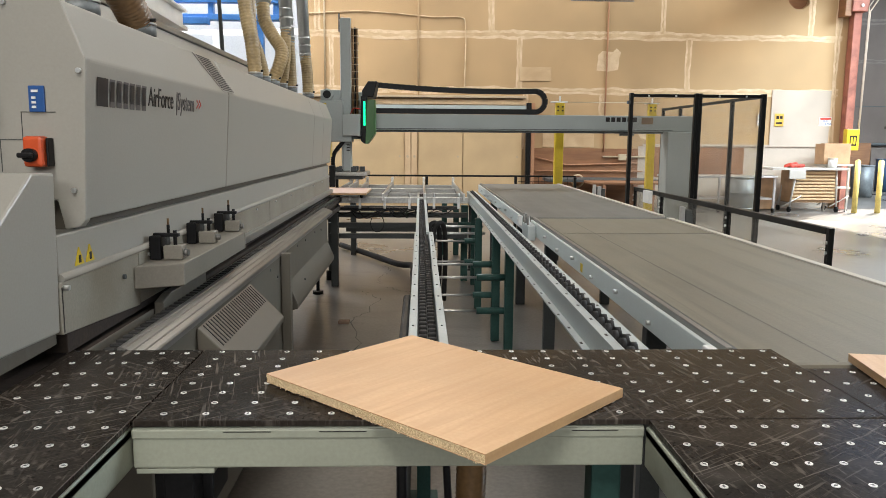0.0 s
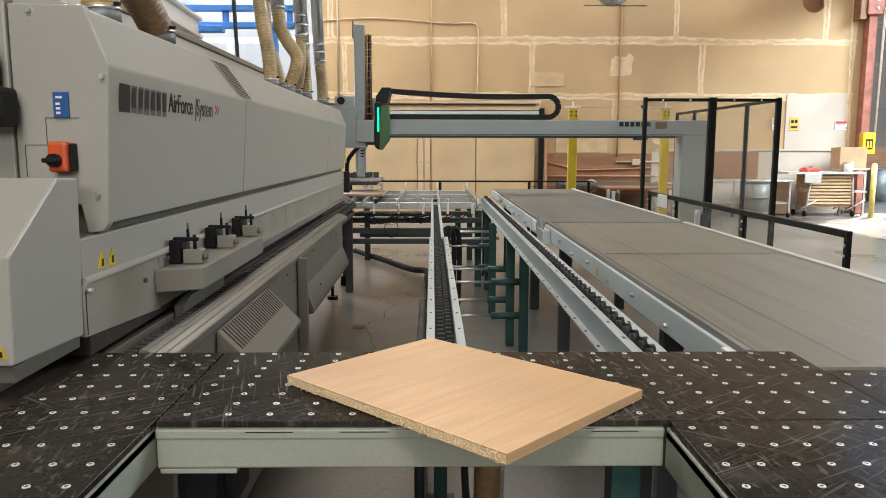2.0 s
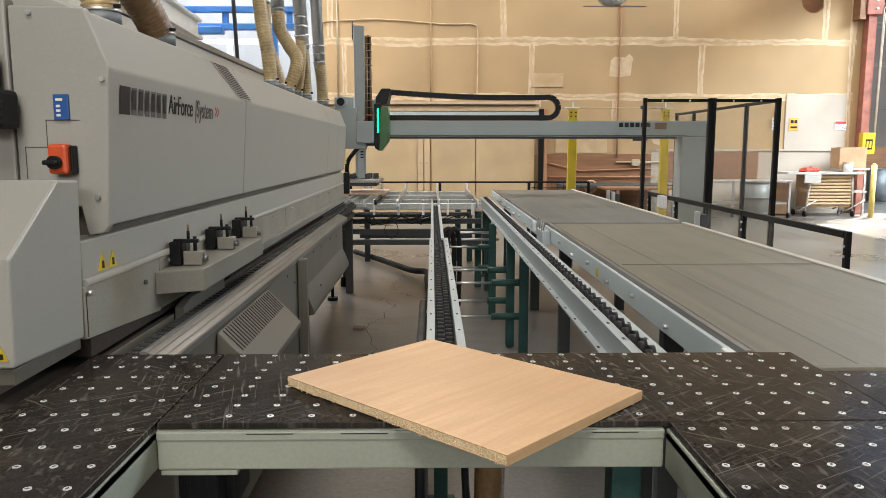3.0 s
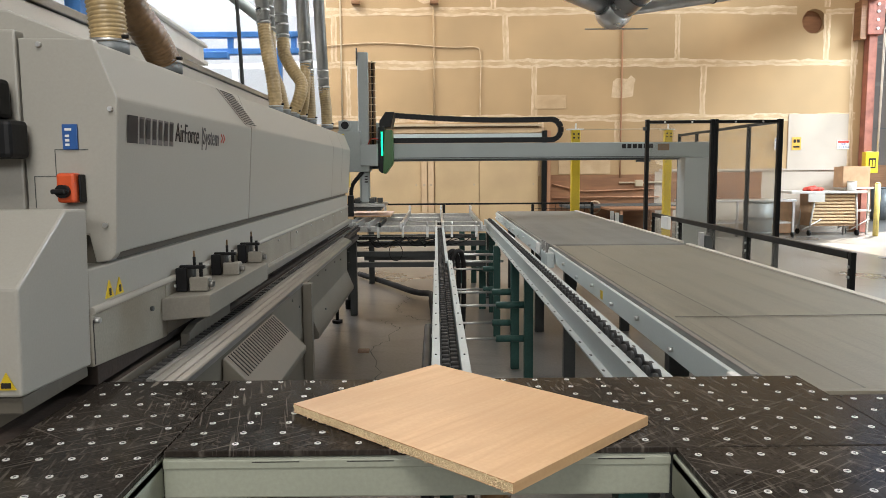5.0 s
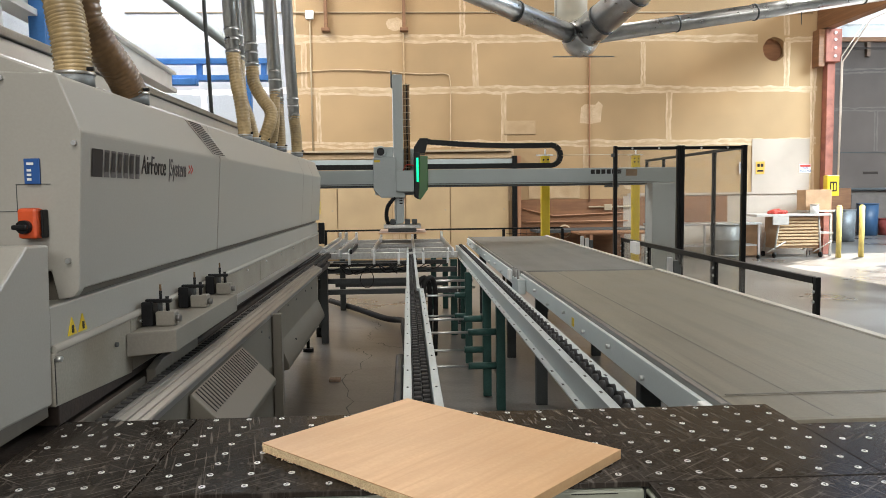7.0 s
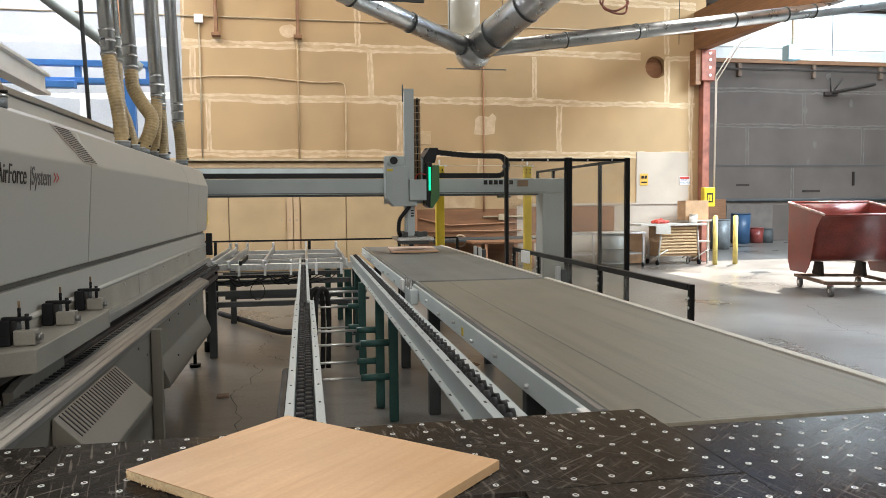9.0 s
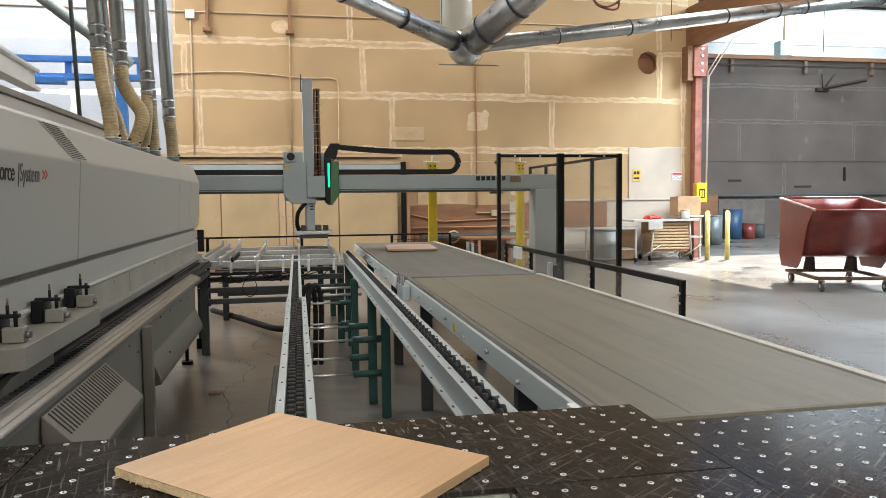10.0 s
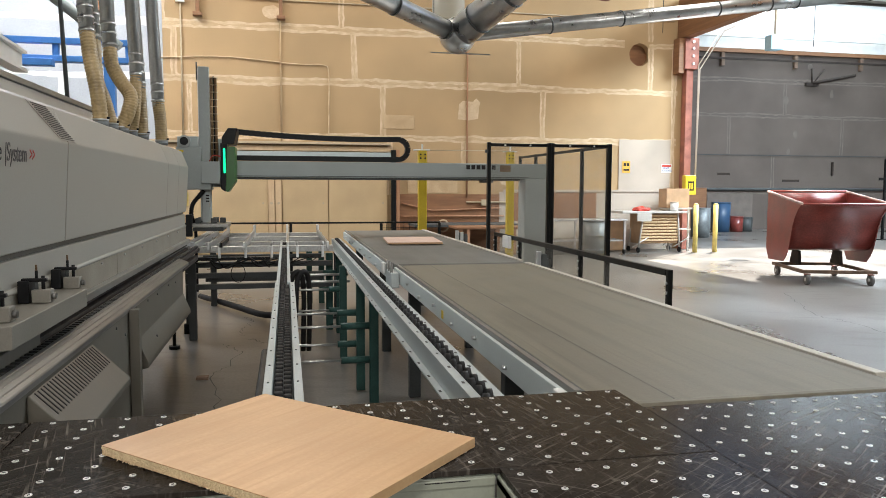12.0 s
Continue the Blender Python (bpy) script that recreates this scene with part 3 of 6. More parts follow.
glulam = thing("roof_girder", (9.5, 10, 5.0), "deep glued laminated timber girder over the bay line", "beam", kind="structure")
part("timber", box(9.30, 9.56, -8.9, 16.78, 5.03, 5.95, 0.01), M_GLULAM, glulam)
column = thing("steel_column", (9.5, 16.62, 0), "red-primed steel column with a bolted timber bracket", "column", kind="structure")
part("shaft", box(9.43, 9.61, 16.54, 16.74, 0, 4.45, 0.01), M_REDSTEEL, column)
part("bracket", box(9.34, 9.70, 16.46, 16.78, 4.30, 5.02, 0.01), M_REDSTEEL, column)
for z in (4.42, 4.6, 4.78, 4.93):
    part("bolt", rod((9.55, 16.44, z), (9.55, 16.47, z), 0.03, 8), M_ALU, column)
part("timber_block", box(9.20, 9.34, 16.5, 16.78, 4.2, 5.02, 0.01), M_GLULAM, column)

# ---- edge banding machine ----
MY0, MY1 = 2.07, 7.2
bander = thing("edge_banding_machine", (-1.2, 4.6, 0), "long grey edge banding machine with a faceted hood", "machine")
hood_profile = [(-0.822, 1.247), (-0.795, 1.645), (-0.85, 1.785), (-1.06, 1.865), (-1.14, 1.87), (-1.14, 1.80), (-0.95, 1.28)]
HOODS = ((2.07, 3.44), (3.444, 6.05), (6.054, 6.62), (6.624, 7.2))
for a, b in HOODS:
    part("hood", prism(bm_new(), hood_profile, "y", a, b, 0.006), M_CREAM, bander)
part("upper_housing", prism(bm_new(), [(-2.4, 1.2), (-1.145, 1.2), (-1.145, 1.862), (-1.215, 1.972), (-2.4, 1.972)], "y", 2.12, 7.1, 0.006), M_CREAM, bander)
part("roof_rail", box(-1.255, -1.205, 2.10, 7.05, 1.975, 2.005, 0.004), M_STEEL, bander, "pale metal roof rail")
part("roof_sheet", box(-2.4, -1.257, 2.10, 7.1, 1.975, 1.995, 0.004), M_CREAM, bander)
part("end_cover", prism(bm_new(), [(-0.858, 1.228), (-0.820, 1.233), (-0.807, 1.25), (-0.783, 1.644), (-0.837, 1.786), (-1.02, 1.79), (-1.02, 1.30), (-0.872, 1.30)], "y", 2.035, 2.066, 0.004), M_CREAM, bander, "sloped sheet steel end cover")
part("end_cover", box(-1.5, -1.024, 2.03, 2.10, 1.05, 1.81, 0.006), M_CREAM, bander)
part("end_frame", box(-2.4, -0.87, 2.067, 2.30, 0.95, 1.785, 0.004), M_CREAM_SHADE, bander)
for x0, x1, z0, z1 in ((-0.945, -0.862, 1.5145, 1.516), (-0.9455, -0.944, 1.45, 1.516), (-1.0, -0.944, 1.448, 1.4495), (-1.0005, -0.999, 1.37, 1.4495)):
    part("cover_seam", box(x0, x1, 2.0335, 2.0352, z0, z1), M_DKGREY, bander)
for x, z in ((-0.80, 1.615), (-0.828, 1.325), (-0.968, 1.773)):
    part("screw", rod((x, 2.027, z), (x, 2.036, z), 0.0065, 12), M_ALU, bander)
part("label_plate", box(-0.922, -0.884, 2.028, 2.034, 1.515, 1.578, 0.002), M_BLUE, bander, "blue instruction label")
for z in (1.524, 1.535, 1.546, 1.562):
    part("label_bar", box(-0.914, -0.904 + 0.006 * (z > 1.55), 2.026, 2.0285, z, z + 0.006), M_WHITE, bander)
switch = part("main_switch", box(-0.926, -0.879, 1.990, 2.03, 1.383, 1.457, 0.008), M_ORANGE, bander, "orange main switch with a black rotary knob")
bm = bm_new()
cyl(bm, (-0.905, 1.990, 1.412), (-0.905, 1.972, 1.412), 0.016, 18)
bx(bm, -0.926, -0.890, 1.960, 1.973, 1.406, 1.418, 0.004)
part("knob", bm, M_BLACK, switch)
part("switch_back", box(-0.878, -0.871, 2.005, 2.034, 1.384, 1.453, 0.003), M_BLACK, bander)
part("side_box", prism(bm_new(), [(1.62, 1.005), (1.63, 1.227), (1.843, 1.375), (1.945, 1.371), (1.925, 0.992)], "x", -1.9, -0.832, 0.006), M_CREAM, bander, "bevelled infeed cover box")
part("screen_arm", box(-1.45, -0.997, 1.93, 2.02, 1.492, 1.585, 0.012), M_BLACK, bander, "black operator panel bracket")
part("screen_arm", box(-1.45, -1.032, 1.92, 2.015, 1.588, 1.685, 0.012), M_BLACK, bander)
bm = bm_new()
prism(bm, [(-0.879, 1.022), (-0.841, 1.022), (-0.860, 1.058)], "y", 1.6165, 1.6195)
part("warning_sign", bm, M_YELLOW, bander, "yellow warning triangle")
part("warning_mark", box(-0.870, -0.850, 1.6150, 1.6168, 1.026, 1.037), M_LETTER, bander)
part("cover_skirt", box(-1.9, -0.84, 1.635, 1.92, 0.965, 1.0, 0.003), M_CREAM_SHADE, bander)
# panels below the hood
part("front_panel", box(-0.95, -0.834, 1.935, 7.18, 1.127, 1.224, 0.004), M_CREAM, bander)
part("front_panel", prism(bm_new(), [(1.93, 0.985), (2.42, 0.95), (2.42, 1.113), (1.93, 1.113)], "x", -0.95, -0.828, 0.003), M_CREAM_LOW, bander)
part("front_panel", box(-0.95, -0.828, 2.424, 4.4, 0.955, 1.111, 0.004), M_CREAM_LOW, bander)
part("front_panel", box(-0.95, -0.828, 4.404, 7.18, 0.985, 1.111, 0.004), M_CREAM_LOW, bander)
part("bead", rod((-0.834, 1.94, 1.120), (-0.834, 7.18, 1.120), 0.011, 12), M_CREAM, bander)
for i in range(9):
    yy = 2.5 + i * 0.52
    part("screw", rod((-0.829, yy, 1.095), (-0.822, yy, 1.095), 0.006, 8), M_ALU, bander)
part("panel_screw", rod((-0.829, 2.30, 1.06), (-0.82, 2.30, 1.06), 0.007, 8), M_DKGREY, bander)
part("hinge_pin", rod((-0.829, 1.945, 1.098), (-0.814, 1.945, 1.098), 0.007, 8), M_ALU, bander)
part("panel_gap", box(-0.8285, -0.8272, 1.934, 1.938, 0.99, 1.10), M_LETTER, bander)
for yy in (2.045, 2.105):
    bm = bm_new()
    prism(bm, [(yy - 0.024, 1.138), (yy + 0.024, 1.138), (yy, 1.182)], "x", -0.834, -0.831)
    part("warning_sign", bm, M_YELLOW, bander, "yellow warning triangle")
    part("warning_mark", box(-0.831, -0.8295, yy - 0.005, yy + 0.005, 1.143, 1.162), M_LETTER, bander)
# slot parts: dust, plus the darkness of the recess put into the colour
part("feed_slot", box(-0.95, -0.812, 1.2, 7.3, 0.86, 0.905, 0.003), M_DUSTY_SHADE, bander, "dusty feed slot with its recess shade in the colour")
part("slot_floor", box(-0.811, -0.74, 1.995, 7.3, 0.80, 0.84, 0.003), M_DUSTY_SHADE, bander)
part("inner_plate", box(-0.810, -0.804, 1.995, 2.46, 0.845, 0.928, 0.002), M_CREAM_SHADE, bander)
part("feed_cover", prism(bm_new(), [(2.48, 0.86), (2.48, 0.945), (2.56, 0.962), (2.95, 0.962), (2.95, 0.86)], "x", -0.809, -0.780, 0.003), M_CREAM_SHADE, bander, "grey sheet cover over the feed slot")
part("dust_ledge", box(-0.908, -0.846, 0.5, 2.03, 0.88, 0.914, 0.003), M_DUSTY_SHADE, bander, "brown dusty ledge beside the table")
part("hood_seam", box(-0.95, -0.850, 2.07, 7.18, 1.225, 1.260, 0.002), M_CREAM_SHADE, bander)
part("feed_bed", box(-0.95, -0.835, 1.96, 7.3, 0.931, 0.985, 0.003), M_DUSTY_SHADE, bander)
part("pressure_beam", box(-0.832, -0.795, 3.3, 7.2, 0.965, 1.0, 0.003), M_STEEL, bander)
part("guide_strip", box(-0.792, -0.777, 2.96, 7.3, 0.883, 0.918, 0.002), M_CREAM_SHADE, bander)
part("slot_edge", box(-0.835, -0.815, 1.2, 7.2, 0.905, 0.922, 0.002), M_DUSTY_SHADE, bander)
chain_bed = part("chain_bed", box(-0.775, -0.732, 1.994, 7.35, 0.878, 0.910, 0.003), M_DUSTY_SHADE, bander)
bm = bm_new()
bx(bm, -0.015, 0.015, -0.0105, 0.0105, 0, 0.022, 0.003)
FEED_PAD = to_mesh("feed_pad", bm, M_FEEDPAD, Vector())
for k in range(128):
    shared("feed_pad", FEED_PAD, chain_bed, (-0.753, 2.005 + k * 0.0415, 0.9105))
rib = [(x - 0.02, z - 0.022) for x, z in ((-0.711, 0.88), (-0.711, 0.957), (-0.703, 0.959), (-0.695, 0.957), (-0.693, 0.953), (-0.690, 0.955), (-0.676, 0.950), (-0.674, 0.946), (-0.671, 0.948), (-0.657, 0.942), (-0.655, 0.938), (-0.652, 0.940), (-0.640, 0.934), (-0.637, 0.929), (-0.637, 0.912), (-0.66, 0.905))]
part("support_rail", prism(bm_new(), rib, "y", 1.994, 5.95), M_RAILSTEEL, bander, "ribbed aluminium support rail")
part("support_rail", prism(bm_new(), [(x - 0.165, z) for x, z in rib], "y", 5.96, 7.42), M_RAILSTEEL, bander)
# same enamel as the hood, with the shade down here put into its colour
part("base_panel", box(-2.2, -0.662, 2.0, 4.0, 0.18, 0.904, 0.006), M_CREAM_SHADE, bander)
part("base_panel", prism(bm_new(), [(-2.2, 0.904), (-0.662, 0.904), (-0.662, 0.716), (-0.615, 0.60), (-0.615, 0.575), (-0.70, 0.555), (-2.2, 0.555)], "y", 4.004, 5.66, 0.004), M_CREAM_SHADE, bander)
part("base_panel", box(-2.2, -0.88, 5.664, 7.2, 0.50, 0.856, 0.006), M_CREAM_SHADE, bander)
for yy, z in ((3.55, 0.86), (3.72, 0.80), (4.3, 0.87), (4.6, 0.86), (5.0, 0.86), (5.3, 0.84), (4.4, 0.66)):
    part("screw", rod((-0.664, yy, z), (-0.658 if z > 0.7 else -0.632, yy, z), 0.006, 8), M_DKGREY, bander)
part("rail_post", box(-0.660, -0.615, 3.80, 3.85, 0, 0.90, 0.004), M_CREAM_SHADE, bander)
part("rail_foot", rod((-0.93, 7.9, 0), (-0.93, 7.9, 0.1), 0.03), M_BLACK, bander)
part("rail_post", box(-0.93, -0.87, 7.85, 7.95, 0.10, 0.86, 0.006), M_DKGREY, bander)
part("brush_strip", box(-0.83, -0.775, 7.2, 7.24, 1.02, 1.22, 0.004), M_BLACK, bander, "black rubber outlet brush")
part("outlet_plate", box(-0.845, -0.800, 7.201, 7.206, 1.30, 1.42), M_YELLOW_PALE, bander)
part("machine_foot", prism(bm_new(), [(7.0, 0.50), (7.22, 0.50), (7.22, 0.30), (7.14, 0.22)], "x", -1.05, -0.90), M_CREAM_SHADE, bander)
part("foot_screw", rod((-0.95, 7.18, 0.03), (-0.95, 7.18, 0.26), 0.016, 10), M_BLACK, bander)
part("foot_pad", rod((-0.95, 7.18, 0.0), (-0.95, 7.18, 0.03), 0.05, 14), M_BLACK, bander)
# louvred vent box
vent = part("vent_box", prism(bm_new(), [(-0.661, 0.876), (-0.655, 0.880), (-0.525, 0.747), (-0.525, 0.725), (-0.661, 0.585)], "y", 2.415, 3.125, 0.004), M_CREAM_SHADE, bander, "sloped sheet metal vent box with louvres")
for i in range(24):
    yy = 2.45 + i * 0.0278
    bm = bm_new()
    prism(bm, [(-0.652, 0.8755), (-0.650, 0.8785), (-0.588, 0.8150), (-0.590, 0.8120)], "y", yy, yy + 0.0055)
    part("louvre_slot", bm, M_LETTER, vent)
# tool tray with three clamp blocks
tray = part("tool_tray", prism(bm_new(), [(-0.827, 2.379), (-0.70, 2.444), (-0.70, 3.252), (-0.827, 3.36)], "z", 1.006, 1.075, 0.003), M_TRAY, bander, "long sheet metal tool tray")
for yy in (2.50, 2.875, 3.24):
    block = part("clamp_block", box(-0.824, -0.788, yy, yy + 0.07, 1.076, 1.152, 0.004), M_BLACK, bander, "black clamp block with a threaded bolt")
    part("clamp_foot", box(-0.781, -0.722, yy, yy + 0.05, 1.0765, 1.122, 0.004), M_TRAY, block, "grey square clamp foot")
    part("lever", box(-0.815, -0.735, yy + 0.012, yy + 0.03, 1.148, 1.160, 0.003), M_BLACK, block)
    part("pin", rod((-0.748, yy + 0.021, 1.120), (-0.748, yy + 0.021, 1.168), 0.006, 10), M_BLACK, block)
    part("pin", rod((-0.772, yy + 0.025, 1.120), (-0.772, yy + 0.025, 1.150), 0.007, 10), M_DKGREY, block)
    bm = bm_new()
    cyl(bm, (-0.768, yy + 0.02, 1.158), (-0.768, yy + 0.02, 1.186), 0.005, 8)
    part("threaded_bolt", bm, M_BLACK, block)
    part("bolt_tip", rod((-0.768, yy + 0.02, 1.186), (-0.768, yy + 0.02, 1.206), 0.0035, 8), M_HOSE_BR, block, "brass bolt tip")
    part("knob", rod((-0.722, yy + 0.022, 1.098), (-0.708, yy + 0.022, 1.098), 0.011, 12), M_RAILSTEEL, block)
# hood vent strip
bm = bm_new()
prism(bm, [(3.345, 1.652), (3.555, 1.652), (3.33, 1.782), (3.11, 1.782)], "x", -0.5, -0.499)
for v in bm.verts:
    v.co.x = -0.795 - (v.co.z - 1.645) * 0.393 + (0.003 if v.co.x > -0.4995 else 0.0015)
strip = part("vent_grille", bm, M_STEEL, bander, "perforated grey vent strip")
for i in range(16):
    z = 1.658 + i * 0.0078
    bm = bm_new()
    xx = -0.795 - (z - 1.645) * 0.393 + 0.0035
    o = -(z - 1.652) * 1.75
    bx(bm, xx - 0.001, xx + 0.0015, 3.362 + o, 3.54 + o, z, z + 0.0028)
    part("grille_bar", bm, M_DKGREY, strip)
# lettering on the hood: brand mark as plain shapes, model words as letters
def hood_x(z):
    return -0.822 + (z - 1.247) * (0.027 / 0.398) + 0.0016


def hood_mark(y0, y1, z0, z1, material, lift=0.0):
    bm = bm_new()
    a = [bm.verts.new((hood_x(z) + lift, yy, z)) for yy, z in ((y0, z0), (y1, z0), (y1, z1), (y0, z1))]
    bm.faces.new(a)
    part("brand_mark", bm, material, bander, "dark brand mark of plain shapes")


hood_mark(2.125, 2.195, 1.535, 1.608, M_LETTER)
for i in range(6):
    hood_mark(2.205 + i * 0.046, 2.240 + i * 0.046, 1.535, 1.608, M_SHADOWLET)
    hood_mark(2.208 + i * 0.046, 2.233 + i * 0.046, 1.550, 1.602, M_LETTER, 0.0008)


def words(text, size, m, material, parent, label=""):
    cu = bpy.data.curves.new("text", "FONT")
    cu.body, cu.size, cu.extrude = text, size, 0.0006
    ob = new("text", cu)
    me = bpy.data.meshes.new_from_object(ob)
    bpy.data.objects.remove(ob)
    me.materials.append(material)
    ob = new("lettering", me)
    ob.parent = parent
    ob.matrix_local = Matrix.Translation(-BASE[parent.name]) @ m
    BASE[ob.name] = BASE[parent.name]
    return tagged(ob, label)


LEAN_H = math.degrees(math.atan(0.027 / 0.398))
for text, size, y0, z0, squeeze, material, lb in (("AirForce", 0.084, 2.488, 1.552, 0.76, M_LETTER, "black model lettering"), ("|System", 0.084, 2.745, 1.552, 0.78, M_SHADOWLET, "grey model lettering"),
                                             (">>", 0.07, 2.975, 1.556, 0.72, M_REDMARK, "red chevrons")):
    words(text, size, pose(hood_x(z0), y0, z0, 90, 0, 90) @ pose(0, 0, 0, LEAN_H, 0, 0) @ Matrix.Diagonal((squeeze, 1, 1, 1)), material, bander, lb)

# ---- extraction hoses and pipes on the machine ----
def hose_line(name, ctrl, r, material, pipe_top, label, pipe_r=None):
    h = thing(name, ctrl[0], label, "hose", "extraction hoses on the machine")
    length = sum((Vector(b) - Vector(a)).length for a, b in zip(ctrl, ctrl[1:]))
    n = int(length / (0.0085 if r > 0.05 else 0.006))
    pts = curve_pts(ctrl, n)
    part("flexible_hose", sweep(bm_new(), pts, lambda i: r * (1.045 if i % 3 == 0 else 0.96), 16), material, h)
    bm = bm_new()
    cyl(bm, Vector(ctrl[0]) - Vector((0, 0, 0.03)), Vector(ctrl[0]) + Vector((0, 0, 0.002)), r * 1.03, 20)
    part("collar", bm, M_DULLZINC, h)
    part("hose_clip", rod(Vector(ctrl[0]) + Vector((0, 0, 0.003)), Vector(ctrl[0]) + Vector((0, 0, 0.011)), r * 1.07, 20), M_ALU, h)
    part("clip_screw", rod(Vector(ctrl[0]) + Vector((r * 0.9, -r * 0.5, 0.017)), Vector(ctrl[0]) + Vector((r * 1.25, -r * 0.5, 0.017)), 0.006, 8), M_BLACK, h)
    if pipe_top:
        t = Vector(ctrl[-1])
        d = (Vector(pipe_top) - t).normalized()
        pr = pipe_r or r
        part("metal_pipe", rod(t - d * 0.04, pipe_top, pr, 20), M_ZINC, h, "galvanised spiral pipe")
        for k in (0.0, 0.07, 0.13):
            part("clamp_ring", rod(t + d * k, t + d * (k + 0.014), pr * 1.10, 20), M_ZINC, h)
    return h


hose_line("extraction_hose", [(-0.93, 4.60, 1.83), (-0.945, 4.60, 2.0), (-0.975, 4.62, 2.16), (-1.0, 4.66, 2.32)], 0.040, M_HOSE, (-1.12, 4.75, 4.3), "straight ribbed tan extraction hose under a pipe")
hose_line("extraction_hose", [(-0.93, 4.86, 1.83), (-0.965, 4.87, 1.97), (-1.01, 4.9, 2.1), (-1.03, 4.95, 2.34)], 0.036, M_HOSE, (-1.15, 5.05, 4.3), "ribbed tan extraction hose leaning on another")
hose_line("extraction_hose", [(-0.925, 5.10, 1.83), (-0.88, 5.10, 1.94), (-0.87, 5.12, 2.03), (-0.93, 5.15, 2.12), (-0.985, 5.18, 2.22), (-1.0, 5.2, 2.34)], 0.042, M_HOSE, (-1.10, 5.3, 4.4), "s-shaped ribbed tan extraction hose")
hose_line("extraction_hose", [(-0.925, 5.42, 1.83), (-0.90, 5.42, 2.0), (-0.895, 5.44, 2.2)], 0.036, M_HOSE, (-0.98, 5.5, 4.4), "ribbed tan extraction hose below a pipe")
hose_line("extraction_hose", [(-0.92, 5.72, 1.83), (-0.925, 5.72, 2.0), (-0.935, 5.73, 2.18)], 0.048, M_HOSE, (-1.05, 5.8, 4.5), "thick ribbed tan extraction hose below a pipe")
hose_line("extraction_hose", [(-0.90, 6.45, 1.83), (-0.905, 6.45, 1.99), (-0.922, 6.46, 2.14)], 0.046, M_HOSE, (-1.02, 6.5, 4.6), "short ribbed tan extraction hose below a pipe")
hose_line("extraction_hose", [(-0.94, 2.38, 1.83), (-0.95, 2.38, 1.95), (-0.975, 2.39, 2.1), (-1.02, 2.41, 2.6)], 0.052, M_HOSE, None, "wide ribbed tan extraction hose")
hose_line("extraction_hose", [(-0.93, 2.80, 1.83), (-0.945, 2.74, 1.90), (-0.985, 2.65, 2.0), (-1.005, 2.60, 2.12), (-1.01, 2.58, 2.6)], 0.054, M_HOSE_BR, None, "bent ribbed brown extraction hose")

# ---- air flotation tables ----
TOP, SHEET = 0.93, 0.012
bm = bm_new()
cyl(bm, (0, 0, 0), (0, 0, 0.0014), 0.0064, 14)
cyl(bm, (0, 0, 0.0014), (0, 0, 0.0017), 0.0026, 8, None, 1)
bx(bm, -0.0008, 0.0008, -0.0046, 0.0046, 0.0014, 0.0016, 0, 1)
NOZZLE = to_mesh("air_nozzle", bm, [M_NOZZLE, M_DKGREY], Vector())
bm = bm_new()
cyl(bm, (0, 0, 0), (0, 0, 0.0008), 0.0035, 8)
SCREW = to_mesh("sheet_screw", bm, M_BLACK, Vector())


def air_table(x0, x1, y0, y1, gx, gy, px, py, label, skirts, dz=0.0):
    t = thing("air_table", ((x0 + x1) / 2, (y0 + y1) / 2, 0), label, "table", "air flotation tables")
    top = part("tabletop", box(x0, x1, y0, y1, TOP - SHEET + dz, TOP + dz, 0.0015), M_PHENOLIC, t, "scratched black phenolic plywood top")
    for s in skirts:
        part("frame_rail", box(*s, 0.834, TOP - SHEET - 0.003, 0.004), M_GREENISH, t)
        part("frame_bead", box(s[0], s[1], s[2] - 0.003, s[3], 0.893, TOP - SHEET - 0.006, 0.003), M_GREENISH, t)
    r = random.Random(int(abs(x0) * 100))
    x = gx - px * math.floor((gx - x0 - 0.012) / px)
    while x < x1 - 0.010:
        y = gy - py * math.floor((gy - y0 - 0.012) / py)
        while y < y1 - 0.010:
            ob = shared("air_nozzle", NOZZLE, top, (x, y, TOP + dz))
            ob.rotation_euler = (0, 0, r.uniform(0, 6.28))
            y += py
        x += px
    for x in (x0 + 0.02, (x0 + x1) / 2, x1 - 0.02):
        for y in (y0 + 0.012, y1 - 0.012):
            shared("sheet_screw", SCREW, top, (x, y, TOP + dz))
    return t


centre = air_table(-0.512, 0.926, 1.515, 1.992, 0.415, 1.55, 0.08, 0.0605, "wide black air flotation table with rows of nozzles",
                   [(-0.516, 0.456, 1.519, 1.56), (-0.52, 0.92, 1.95, 1.985)])
left_t = air_table(-0.84, -0.516, -0.6, 1.992, -0.548, 1.962, 0.0605, 0.08, "narrow black air flotation table beside the machine", [(-0.56, -0.518, -0.5, 1.53), (-0.835, -0.81, -0.5, 1.95)])
front_t = air_table(0.462, 0.926, -0.6, 1.511, 0.4915, 1.472, 0.0582, 0.08, "black air flotation table with scratched sheet", [(0.458, 0.492, -0.5, 1.518)])
right_t = air_table(0.928, 3.2, -0.6, 1.832, 0.965, 1.80, 0.0605, 0.08, "large black air flotation table beside the belt", [(0.94, 3.15, 1.79, 1.825)], -0.001)
